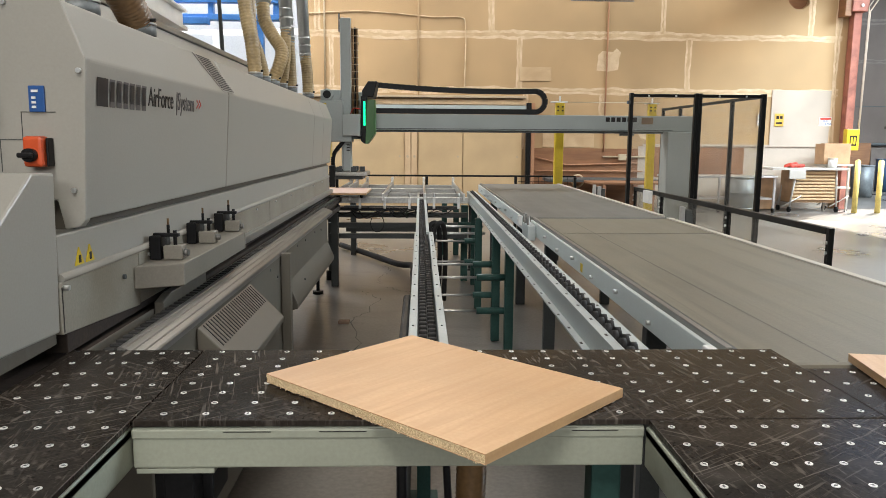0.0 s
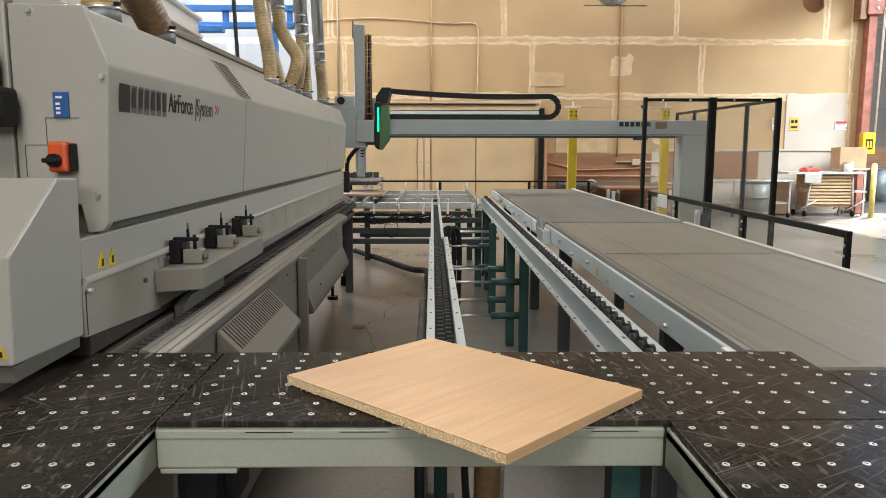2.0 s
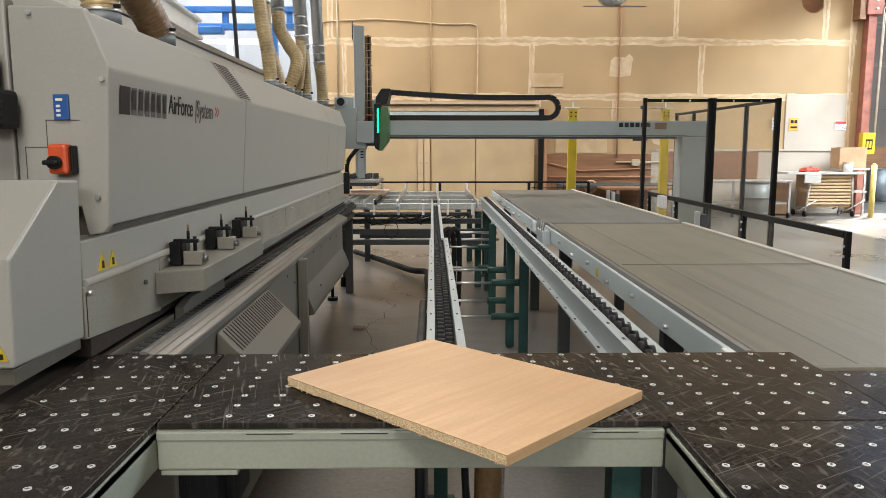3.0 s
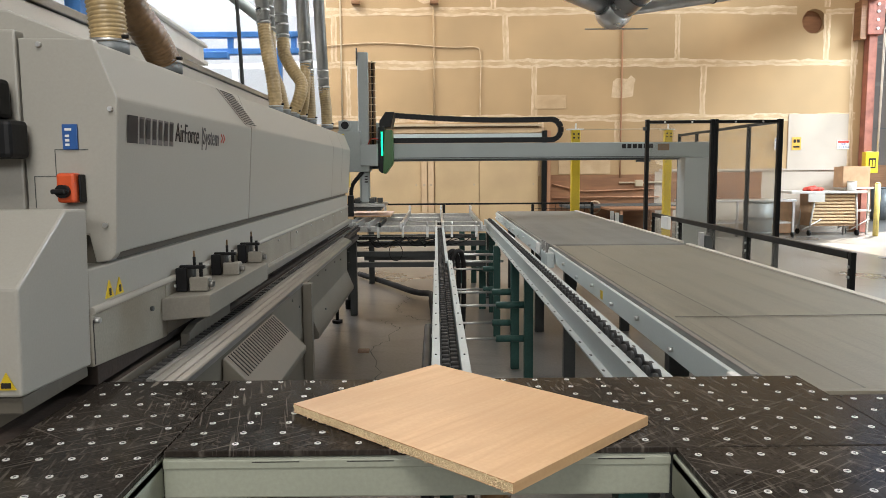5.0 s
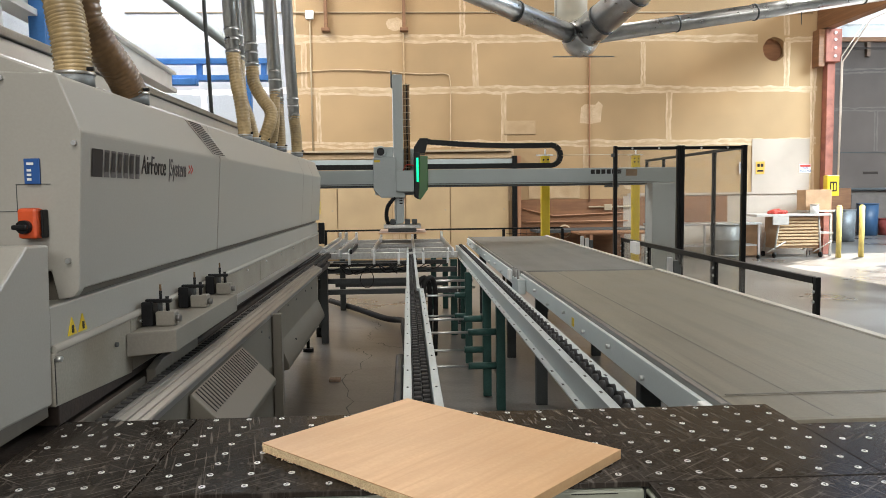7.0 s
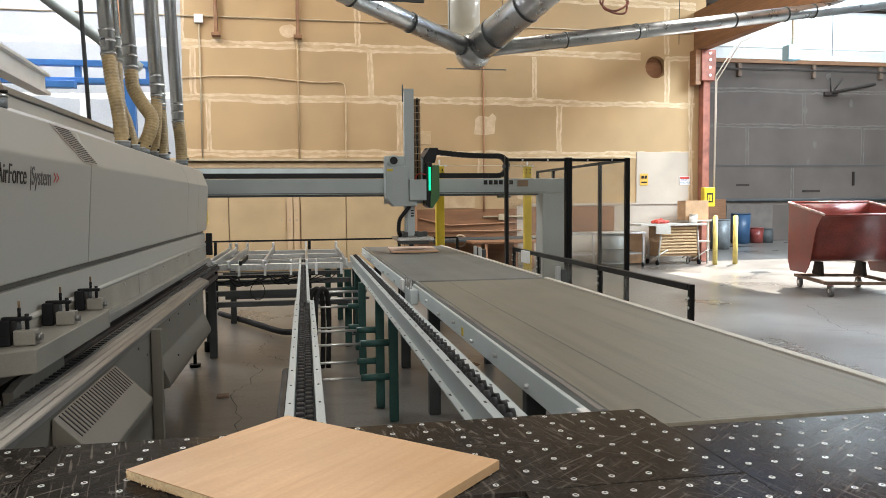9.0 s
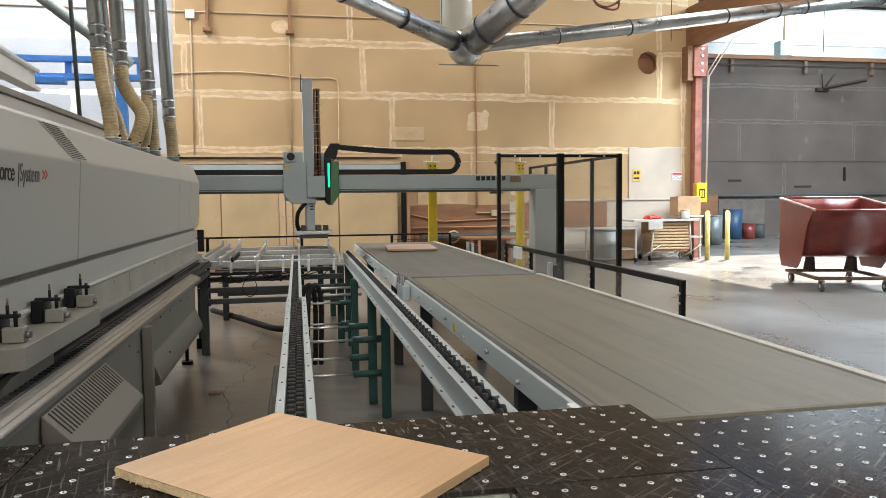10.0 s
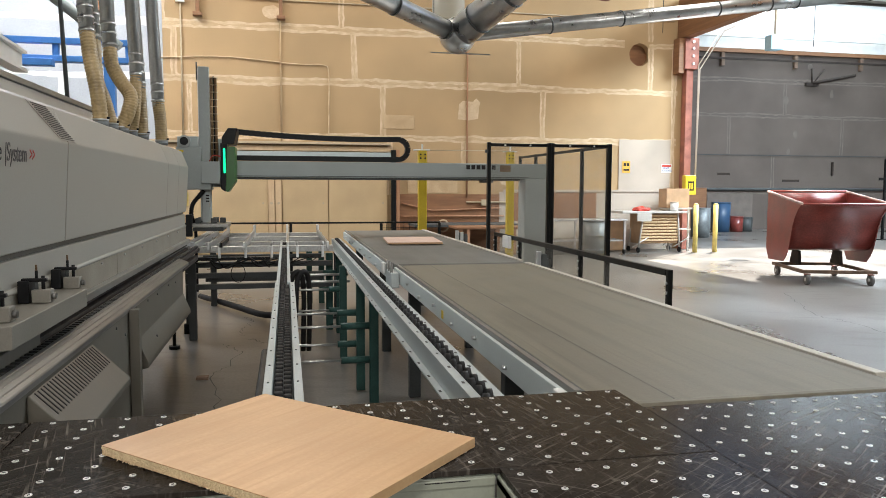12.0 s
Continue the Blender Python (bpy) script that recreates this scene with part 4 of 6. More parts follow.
for t, legs in ((centre, ((-0.45, 1.60), (0.40, 1.60), (0.85, 1.9))), (left_t, ((-0.78, 1.2), (-0.60, 0.0), (-0.78, 0.0))), (front_t, ((0.85, 1.0), (0.85, 0.0), (0.55, -0.3))), (right_t, ((1.0, 1.7), (3.0, 1.7), (3.0, -0.3)))):
    for x, y in legs:
        leg = part("leg", box(x - 0.03, x + 0.03, y - 0.03, y + 0.03, 0.02, 0.822, 0.004), M_BLACK if x < -0.4 else M_DKGREEN, t, "dark square leg")
        part("foot_plate", box(x - 0.06, x + 0.06, y - 0.06, y + 0.06, 0.001, 0.02, 0.003), M_DKGREEN, leg)
part("corner_bracket", box(-0.512, -0.365, 1.522, 1.60, 0.822, 0.833, 0.002), M_GREENISH, centre)
part("junction_box", box(-0.52, -0.40, 1.63, 1.75, 0.70, 0.815, 0.006), M_BLACK, centre, "black cable junction box")
for x in (-0.30, -0.12, 0.06, 0.24, 0.36):
    part("lip_slot", box(x - 0.045, x + 0.045, 1.5150, 1.5162, 0.9065, 0.908), M_LETTER, centre)

# ---- chipboard offcut on the table ----
M_EDGE = streaked("beech_edge", (0.60, 0.385, 0.20), (0.46, 0.27, 0.13), (3, 3, 60), 0.45, 0.6)
BL, BB, BR, BF = Vector((-0.305, 1.720)), Vector((0.0, 2.049)), Vector((0.438, 1.626)), Vector((0.136, 1.325))
cen = (BL + BB + BR + BF) / 4
offcut = thing("chipboard_panel", (cen.x, cen.y, TOP + 0.0025), "beech laminated chipboard offcut with one ragged edge", "board")
A, B, ANG = 0.449 / 2, 0.607 / 2, math.degrees(math.atan2(-0.423, 0.436))
bm = bm_new()
bx(bm, -B, B, -A + 0.004, A, 0.0008, 0.0172)
core = new("core", to_mesh("core", bm, M_CHIP, Vector()))
core.parent = offcut
for zz in (0.0172, 0.0):
    bm = bm_new()
    bx(bm, -B - 0.0006, B + 0.0006, -A + 0.002, A + 0.0006, zz, zz + 0.0008 + (0.001 if zz else 0))
    f = new("laminate_face", to_mesh("laminate_face", bm, M_BEECH, Vector()))
    f.parent = offcut
bm = bm_new()
r = random.Random(8)
for i in range(1300):
    x, z, s = r.uniform(-B, B), r.uniform(0.001, 0.0175), r.uniform(0.0006, 0.0017)
    d = r.uniform(0.0, 0.009) * (0.5 + 0.5 * math.sin(x * 23))
    m = Matrix.LocRotScale((x, -A + 0.003 - d, z), Euler((r.uniform(0, 3), r.uniform(0, 3), r.uniform(0, 3))), (s * 2.2, s, s * 0.8))
    bmesh.ops.create_cube(bm, size=1, matrix=m)
for sx in (-1, 1):
    eb = bm_new()
    bx(eb, sx * (B + 0.0007), sx * (B + 0.0017), -A + 0.003, A, 0.0, 0.019)
    e = new("edge_band", to_mesh("edge_band", eb, M_EDGE, Vector()))
    e.parent = offcut
f = new("ragged_edge", to_mesh("ragged_edge", bm, M_CHIP, Vector()))
f.parent = offcut
tagged(f, "torn chipboard edge", kind="stuff")
offcut.rotation_euler = (0, 0, radians(ANG))

# second panel, which leaves along the right table
slab = thing("laminated_panel", (1.23, 1.70, TOP + 0.001), "beech laminated chipboard panel sliding over the table", "board")
part("core", box(1.03, 1.63, 1.50, 1.85, TOP + 0.002, TOP + 0.019), M_EDGE, slab)
part("laminate_face", box(1.029, 1.631, 1.499, 1.851, TOP + 0.019, TOP + 0.021), M_BEECH, slab)

# ---- centre chain conveyor ----
conv = thing("chain_conveyor", (0.04, 5, 0), "narrow chain conveyor with aluminium side rails", "conveyor")
for x0, x1, a, b in ((-0.008, 0.018, 2.0, 4.66), (0.078, 0.104, 2.0, 4.66), (-0.002, 0.018, 4.66, 8.25), (0.062, 0.082, 4.66, 8.25)):
    part("side_rail", box(x0, x1, a, b, 0.80, 0.905, 0.003), M_BLUEGREY, conv)
part("chain_bed", box(0.019, 0.077, 2.0, 8.2, 0.83, 0.868, 0.002), M_DKGREY, conv)
bm = bm_new()
bx(bm, -0.012, 0.012, -0.0120, 0.0120, 0, 0.024, 0.004)
PAD = to_mesh("chain_pad", bm, M_RUBBER, Vector())
for k in range(118):
    yy = 2.02 + k * 0.052
    for x, o in ((0.035, 0), (0.061, 0.02)):
        shared("chain_pad", PAD, conv, (x - (0.006 if yy > 4.66 else 0), yy + o, 0.869))
bm = bm_new()
cyl(bm, (0, 0, 0), (0, 0, 0.003), 0.0032, 8)
RIVET = to_mesh("rivet", bm, M_DKGREY, Vector())
for k in range(12):
    for x in (0.005, 0.091):
        shared("rivet", RIVET, conv, (x, 2.12 + k * 0.215, 0.905))
for yy in (3.0, 5.2, 7.4):
    part("leg", box(0.015, 0.07, yy, yy + 0.06, 0.02, 0.80, 0.003), M_DKGREEN, conv)
    part("foot_plate", box(-0.02, 0.10, yy - 0.02, yy + 0.08, 0.0, 0.02, 0.002), M_DKGREEN, conv)
part("foot_bracket", prism(bm_new(), [(-0.015, 0.80), (0.095, 0.80), (0.13, 0.30), (-0.05, 0.30)], "y", 3.065, 3.08), M_SIDEFRAME, conv)
part("chain_guard", box(-0.045, -0.012, 2.3, 3.3, 0.02, 0.80, 0.01), M_BLACK, conv)

# ---- roller rail ----
roll = thing("roller_rail", (0.6, 5, 0), "inclined steel rail with a row of black rollers", "conveyor")
part("channel", prism(bm_new(), [(0.538, 0.800), (0.538, 0.806), (0.562, 0.806), (0.562, 0.886), (0.592, 0.886), (0.592, 0.876), (0.567, 0.876), (0.567, 0.800)], "y", 2.0, 8.7), M_BLUEGREY, roll)
part("back_rail", prism(bm_new(), [(0.632, 0.886), (0.660, 0.886), (0.660, 0.800), (0.654, 0.800), (0.654, 0.878), (0.632, 0.878)], "y", 2.0, 8.7), M_BLUEGREY, roll)
part("axle_bed", box(0.568, 0.653, 2.0, 8.7, 0.80, 0.835, 0.002), M_DKGREY, roll)
bm = bm_new()
cyl(bm, (-0.0085, 0, 0), (0.0085, 0, 0), 0.021, 14)
WHEEL = to_mesh("roller", bm, M_RUBBER, Vector())
for k in range(156):
    shared("roller", WHEEL, roll, (0.6025 + 0.019 * (k % 2), 2.04 + k * 0.0425, 0.880))
bm = bm_new()
bx(bm, -0.004, 0.004, -0.011, 0.011, 0, 0.0006)
SLOT = to_mesh("slot", bm, M_LETTER, Vector())
for k in range(32):
    for x, z in ((0.549, 0.8062), (0.578, 0.8862), (0.646, 0.8862)):
        shared("slot", SLOT, roll, (x, 2.1 + k * 0.2, z))
for yy in (2.2, 8.5):
    post = part("leg", box(0.575, 0.65, yy, yy + 0.05, 0.02, 0.79, 0.003), M_DKGREY, roll)
    part("foot_plate", box(0.53, 0.70, yy - 0.03, yy + 0.08, 0, 0.02, 0.002), M_DKGREY, post)

# ---- green cross stand between the conveyors ----
stand = thing("roller_stand", (0.5, 6, 0), "dark green stand with cross bars between conveyors", "stand")
for x, yy in ((0.60, 5.08), (0.545, 5.44), (0.54, 7.6), (0.50, 6.5)):
    part("post", box(x, x + 0.06, yy, yy + 0.06, 0.005, 0.80, 0.004), M_DKGREEN, stand)
for yy, z in ((5.11, 0.31), (5.12, 0.54), (5.47, 0.345), (5.48, 0.57), (6.53, 0.42), (6.53, 0.60), (7.63, 0.45), (7.64, 0.62)):
    part("sleeve", rod((0.41, yy, z), (0.60 if yy < 5.3 else 0.55, yy, z), 0.024, 14), M_DKGREEN, stand)
    part("cross_bar", rod((0.05, yy, z), (0.42, yy, z), 0.009, 10), M_ALU, stand)
part("long_bar", rod((0.05, 6.9, 0.62), (0.62, 6.9, 0.62), 0.012, 10), M_ALU, stand)
part("long_bar", rod((0.05, 7.1, 0.66), (0.62, 7.1, 0.66), 0.012, 10), M_ALU, stand)
bm = bm_new()
sweep(bm, curve_pts([(-1.05, 10.2, 0.05), (-0.6, 9.3, 0.06), (-0.25, 8.6, 0.06), (-0.06, 8.2, 0.1), (-0.04, 7.6, 0.12), (0.0, 6.4, 0.1)], 40), 0.035, 12)
solo("black_hose", bm, M_RUBBER, "thick black hose lying on the concrete", "hose")
for x in (0.10, 0.15):
    bm = bm_new()
    sweep(bm, curve_pts([(x - 0.03, 6.6, 0.03), (x - 0.02, 6.5, 0.45), (x, 6.55, 0.70), (x + 0.07, 6.6, 0.74), (x + 0.10, 6.65, 0.55), (x + 0.09, 6.7, 0.04)], 36), 0.022, 10)
    solo("hanging_hose", bm, M_RUBBER, "looped black hose beside the chain conveyor", "hose")
under_hose = curve_pts([(0.19, 2.30, 0.0), (0.18, 2.30, 0.3), (0.185, 2.28, 0.6), (0.19, 2.24, 0.80)], 100)
solo("floor_hose", sweep(bm_new(), under_hose, lambda i: 0.047 if i % 2 else 0.044, 16), M_HOSE_BR, "ribbed brown hose rising below the table", "hose")
solo("floor_cable", sweep(bm_new(), curve_pts([(0.12, 2.2, 0.0), (0.115, 2.2, 0.3), (0.10, 2.18, 0.6), (0.11, 2.15, 0.82)], 24), 0.011, 8), M_BLACK, "black cable rising below the table", "cable")
bm = bm_new()
bx(bm, -0.63, -0.54, 5.98, 6.05, 0.0, 0.022, 0.004)
solo("wood_scrap", bm, M_WOODBAR, "small wood scrap on the floor", "scrap")

# ---- belt conveyors ----
def belt_conveyor(x0, x1, y0, y1, label, legs, fabric):
    c = thing("belt_conveyor", ((x0 + x1) / 2, (y0 + y1) / 2, 0), label, "conveyor", "belt conveyors")
    pr = [(y0 + 0.02, 0.85)] + [(y0 + 0.03 - 0.03 * math.sin(a), 0.892 - 0.035 * math.cos(a)) for a in (math.pi * k / 8 for k in range(9))] + [(y1 - 0.03 + 0.03 * math.sin(a), 0.892 + 0.035 * math.cos(a)) for a in (math.pi * k / 8 for k in range(9))]
    part("belt", prism(bm_new(), pr[1:], "x", x0 + 0.045, x1 - 0.04), fabric, c, "worn grey fabric belt")
    part("side_frame", box(x0 - 0.004, x0 + 0.012, y0 + 0.12, y1, 0.825, 0.915, 0.003), M_SIDEFRAME, c)
    part("side_lip", box(x0 + 0.012, x0 + 0.032, y0 + 0.145, y1, 0.90, 0.932, 0.002), M_RAILSTEEL, c)
    part("side_strip", box(x0 + 0.033, x0 + 0.044, y0 + 0.145, y1, 0.90, 0.928, 0.002), M_DKGREY, c)
    part("edge_strip", box(x1 - 0.038, x1, y0 + 0.145, y1, 0.80, 0.934, 0.003), M_EDGESTRIP, c, "pale cream edge profile")
    k = 0
    yy = y0 + 0.3
    while yy < y1 - 0.1:
        b = part("side_bolt", rod((x0 - 0.02, yy, 0.855 if k % 2 else 0.875), (x0 - 0.003, yy, 0.855 if k % 2 else 0.875), 0.009, 8), M_ALU, c)
        yy += 0.42
        k += 1
    for x, yy in legs:
        part("leg", box(x - 0.04, x + 0.04, yy, yy + 0.06, 0.0, 0.80, 0.004), M_DKGREY, c)
    part("end_bracket", box(x0 - 0.03, x0 - 0.005, y0 + 0.14, y0 + 0.20, 0.85, 0.925, 0.004), M_WHITE, c)
    return c


near_belt = belt_conveyor(0.80, 1.79, 1.855, 5.30, "wide belt conveyor with a worn grey-green belt", ((0.93, 2.9), (0.93, 5.2), (1.7, 2.9), (1.7, 5.2)), M_BELT)
far_belt = belt_conveyor(0.765, 1.80, 5.34, 9.55, "wide grey belt conveyor below a gantry", ((0.93, 6.7), (0.93, 9.2), (1.7, 6.7), (1.7, 9.2)), M_BELT_FAR)
part("drive_bracket", box(0.74, 0.795, 5.05, 5.32, 0.80, 0.90, 0.006), M_BLUEGREY, near_belt)
for yy in (5.1, 5.22, 5.3):
    part("tension_rod", rod((0.75, yy, 0.78), (0.75, yy, 0.965), 0.010, 10), M_RAILSTEEL, near_belt)
part("belt_seam", box(1.041, 1.046, 1.89, 5.27, 0.9272, 0.9276), M_BELTLINE, near_belt, "dark lengthwise line on the belt")
part("sticker", box(0.793, 0.7955, 3.62, 3.66, 0.84, 0.88), M_YELLOW, near_belt)
splice = solo("belt_splice", box(0.86, 1.74, -0.004, 0.004, 0, 0.0012), M_BELTLINE, "thin dark splice across the moving belt", "belt splice")
panel = thing("finished_panel", (0, 0, 0), "pale laminated chipboard panel carried by the gantry", "board")
part("core", box(-0.26, 0.26, -0.40, 0.40, 0, 0.017, 0.001), M_EDGE, panel)
part("laminate_face", box(-0.261, 0.261, -0.401, 0.401, 0.017, 0.019), M_BOARDPALE, panel)

# ---- transfer frame at the machine's outlet ----
tf = thing("transfer_frame", (-0.2, 8.4, 0), "steel transfer frame with slanted roller bars", "conveyor frame")
for yy, z0, z1 in ((7.40, 0.852, 0.912), (8.15, 0.85, 0.90), (8.9, 0.85, 0.90), (9.65, 0.84, 0.90)):
    part("cross_beam", box(-0.92, 0.50, yy, yy + 0.06, z0, z1, 0.004), M_STEEL, tf)
for x in (-0.865, -0.79, -0.66, -0.345, 0.055, 0.43):
    bar = part("roller_bar", box(x + 0.004, x + 0.026, 7.35, 9.75, 0.880, 0.945, 0.003), M_ALU, tf)
    part("bar_strip", box(x + 0.009, x + 0.021, 7.36, 9.74, 0.9455, 0.9485), M_STEEL, bar)
    part("bar_end", box(x + 0.001, x + 0.029, 9.60, 9.76, 0.86, 1.0, 0.006), M_ALU, bar)
    part("bar_end", box(x + 0.004, x + 0.026, 7.28, 7.345, 0.885, 0.955, 0.004), M_ALU, bar)
part("black_bar", box(-0.555, -0.53, 7.35, 8.2, 0.905, 0.948, 0.003), M_BLACK, tf)
for k in range(6):
    bolt_x = -0.80 + k * 0.24
    part("t_bolt", rod((bolt_x, 7.392, 0.915), (bolt_x, 7.392, 0.955), 0.009, 8), M_ALU, tf)
    part("bracket", box(bolt_x - 0.012, bolt_x + 0.012, 7.385, 7.399, 0.80, 0.91, 0.002), M_ALU, tf)
for yy, z in ((7.60, 0.692), (7.62, 0.585), (7.64, 0.473), (9.4, 0.33), (9.2, 0.62)):
    part("tie_beam", box(-0.9, 0.5, yy, yy + 0.06, z, z + 0.05, 0.004), M_DKGREY, tf)
for x, yy in ((-0.86, 7.5), (-0.86, 9.6), (0.45, 7.8), (0.45, 9.6), (0.30, 9.6)):
    part("leg", box(x, x + 0.07, yy, yy + 0.07, 0.005, 0.80, 0.004), M_DKGREY if x < 0 else M_DKGREEN, tf)
r = random.Random(5)
for i in range(11):
    x = -0.85 + r.uniform(0, 0.9)
    part("cable", sweep(bm_new(), curve_pts([(x, 7.45, 0.80), (x + 0.08, 7.44, 0.76 - r.uniform(0, 0.06)), (x + r.uniform(0.1, 0.3), 7.46, 0.75), (x + 0.36, 7.5, 0.80)], 16), r.uniform(0.004, 0.008), 6), M_BLACK, tf)
part("cable_loop", sweep(bm_new(), [(-0.39 + 0.065 * math.cos(a), 7.36, 0.66 + 0.085 * math.sin(a)) for a in (2 * math.pi * k / 24 for k in range(25))], 0.004, 6), M_BLACK, tf)
part("cable_tray", box(-0.9, -0.1, 7.48, 7.58, 0.77, 0.80, 0.004), M_BLACK, tf)
back_rail = thing("low_black_rail", (-0.2, 11, 0), "low black safety rail behind the conveyors", "railing")
part("top_bar", box(-1.4, 2.3, 10.985, 11.015, 0.945, 0.97, 0.003), M_BLACKFRAME, back_rail)
for x in (-1.2, 0.1, 1.4, 2.27):
    part("post", box(x, x + 0.04, 10.98, 11.02, 0, 0.944, 0.003), M_BLACKFRAME, back_rail)
for k in range(9):
    part("mesh_wire", rod((1.5 + k * 0.085, 11, 0.68), (1.5 + k * 0.085, 11, 0.945), 0.003, 6), M_BLACKFRAME, back_rail)
for k in range(3):
    part("mesh_wire", rod((1.45, 11, 0.70 + k * 0.09), (2.27, 11, 0.70 + k * 0.09), 0.003, 6), M_BLACKFRAME, back_rail)

# ---- gantry ----
gantry = thing("gantry", (1, 8.75, 0), "grey steel gantry beam on a broad leg", "gantry")
part("beam", box(-1.9, 3.18, 8.66, 8.84, 1.578, 1.755, 0.006), M_GREYPAINT, gantry)
part("guide_rail", box(-1.9, 2.9, 8.652, 8.66, 1.590, 1.596, 0.001), M_DKGREY, gantry)
part("under_rail", box(-1.9, 2.8, 8.68, 8.82, 1.555, 1.576, 0.002), M_DKGREY, gantry)
part("leg", box(2.84, 3.155, 8.62, 8.88, 0.0, 1.575, 0.012), M_BLUEGREY, gantry)
part("leg", box(-1.9, -1.6, 8.62, 8.88, 0.0, 1.575, 0.012), M_BLUEGREY, gantry)
part("base_plate", box(2.70, 3.26, 8.54, 8.96, 0, 0.03, 0.004), M_DKGREY, gantry)
for i in range(6):
    part("brand_mark", box(2.13 + i * 0.062, 2.175 + i * 0.062, 8.654, 8.659, 1.685, 1.735), M_LETTER, gantry, "dark brand mark of plain bars")
part("sticker", box(2.54, 2.67, 8.654, 8.659, 1.66, 1.735), M_HOSE_BR, gantry, "small orange-brown sticker")
part("sensor", box(2.3, 2.45, 8.62, 8.70, 1.53, 1.553, 0.004), M_DKGREY, gantry)

# carriage, keyed along the beam; the tool column rides on it
carriage = thing("gantry_carriage", (0, 8.5, 1.6), "grey and green gantry carriage with a lifting column", "machine head")
part("drive_housing", prism(bm_new(), [(-0.485, 1.885), (-0.485, 1.53), (-0.40, 1.44), (-0.14, 1.44), (-0.14, 1.60), (-0.235, 1.60), (-0.235, 1.885)], "y", 8.36, 8.62, 0.008), M_GREYPAINT, carriage)
part("front_box", box(-0.235, -0.045, 8.30, 8.52, 1.505, 1.735, 0.006), M_GREYPAINT, carriage)
part("back_plate", box(-0.48, -0.01, 8.60, 8.645, 1.47, 1.99, 0.004), M_GREYPAINT, carriage)
motor = part("motor", rod((-0.40, 8.34, 1.945), (-0.40, 8.60, 1.945), 0.062, 24), M_GREYPAINT, carriage)
part("motor_face", rod((-0.40, 8.33, 1.945), (-0.40, 8.341, 1.945), 0.042, 20), M_BLACK, motor)
part("motor_flange", box(-0.48, -0.27, 8.42, 8.58, 1.885, 2.0, 0.006), M_GREYPAINT, carriage)
part("sticker", box(-0.475, -0.41, 8.354, 8.359, 1.83, 1.855), M_YELLOW, carriage)
part("status_head", prism(bm_new(), [(-0.040, 1.93), (-0.040, 1.45), (0.0, 1.42), (0.030, 1.43), (0.030, 1.93)], "y", 8.36, 8.62, 0.006), M_BLACK, carriage)
part("green_cover", prism(bm_new(), [(0.028, 1.895), (0.006, 1.425), (0.03, 1.415), (0.112, 1.53), (0.112, 1.895)], "y", 8.352, 8.63, 0.006), M_GREEN, carriage, "green plastic side cover")
part("chain_arm", prism(bm_new(), [(-0.036, 1.93), (-0.036, 2.0), (0.03, 2.10), (0.13, 2.10), (0.09, 1.93)], "y", 8.5, 8.95, 0.006), M_BLACK, carriage)
part("status_light", box(-0.011, 0.011, 8.345, 8.3515, 1.615, 1.875, 0.002), M_LED, carriage, "glowing green status light")
part("red_cable", sweep(bm_new(), curve_pts([(-0.16, 8.42, 1.735), (-0.12, 8.40, 1.80), (-0.04, 8.38, 1.79), (0.0, 8.37, 1.765)], 14), 0.006, 8), M_REDMARK, carriage)
column_z = part("tool_column", box(-0.262, -0.153, 8.46, 8.56, 1.14, 2.765, 0.006), M_GREYPAINT, carriage, origin=(-0.2, 8.5, 1.1))
part("column_rail", box(-0.268, -0.262, 8.47, 8.50, 1.8, 2.75, 0.001), M_ALU, column_z)
part("column_switch", rod((-0.275, 8.48, 2.62), (-0.275, 8.48, 2.81), 0.008, 8), M_DKGREY, column_z)
for x in (-0.135, -0.088):
    part("cage_cable", rod((x, 8.5, 1.72), (x, 8.5, 2.66), 0.013, 10), M_HOSE_BR, column_z)
part("cage_cable", rod((-0.11, 8.51, 1.72), (-0.11, 8.51, 2.67), 0.010, 10), M_BLACK, column_z)
for k in range(13):
    part("cage_ring", box(-0.152, -0.066, 8.478, 8.53, 1.74 + k * 0.076, 1.746 + k * 0.076, 0.001), M_PIPE, column_z)
part("column_sleeve", box(-0.245, -0.165, 8.44, 8.56, 1.12, 1.45, 0.008), M_BLUEGREY, column_z)
for k in range(3):
    part("stripe", box(-0.205, -0.17, 8.4375, 8.4395, 1.34 + k * 0.03, 1.355 + k * 0.03), M_LETTER, column_z)
part("gripper_plate", box(-0.38, 0.03, 8.28, 8.74, 1.075, 1.115, 0.006), M_STEEL, column_z)
part("gripper_pad", box(-0.33, -0.02, 8.30, 8.72, 1.035, 1.074, 0.008), M_DKGREY, column_z)
for x, yy in ((-0.28, 8.36), (-0.12, 8.36), (-0.28, 8.62), (-0.12, 8.62), (-0.04, 8.5)):
    part("valve", box(x - 0.03, x + 0.03, yy - 0.03, yy + 0.03, 1.116, 1.17, 0.006), M_DKGREY, column_z)
part("corrugated_hose", sweep(bm_new(), curve_pts([(-0.22, 8.40, 1.46), (-0.27, 8.38, 1.40), (-0.335, 8.38, 1.31), (-0.35, 8.38, 1.20), (-0.33, 8.40, 1.12)], 46), lambda i: 0.026 if i % 2 else 0.019, 12), M_BLACK, column_z)

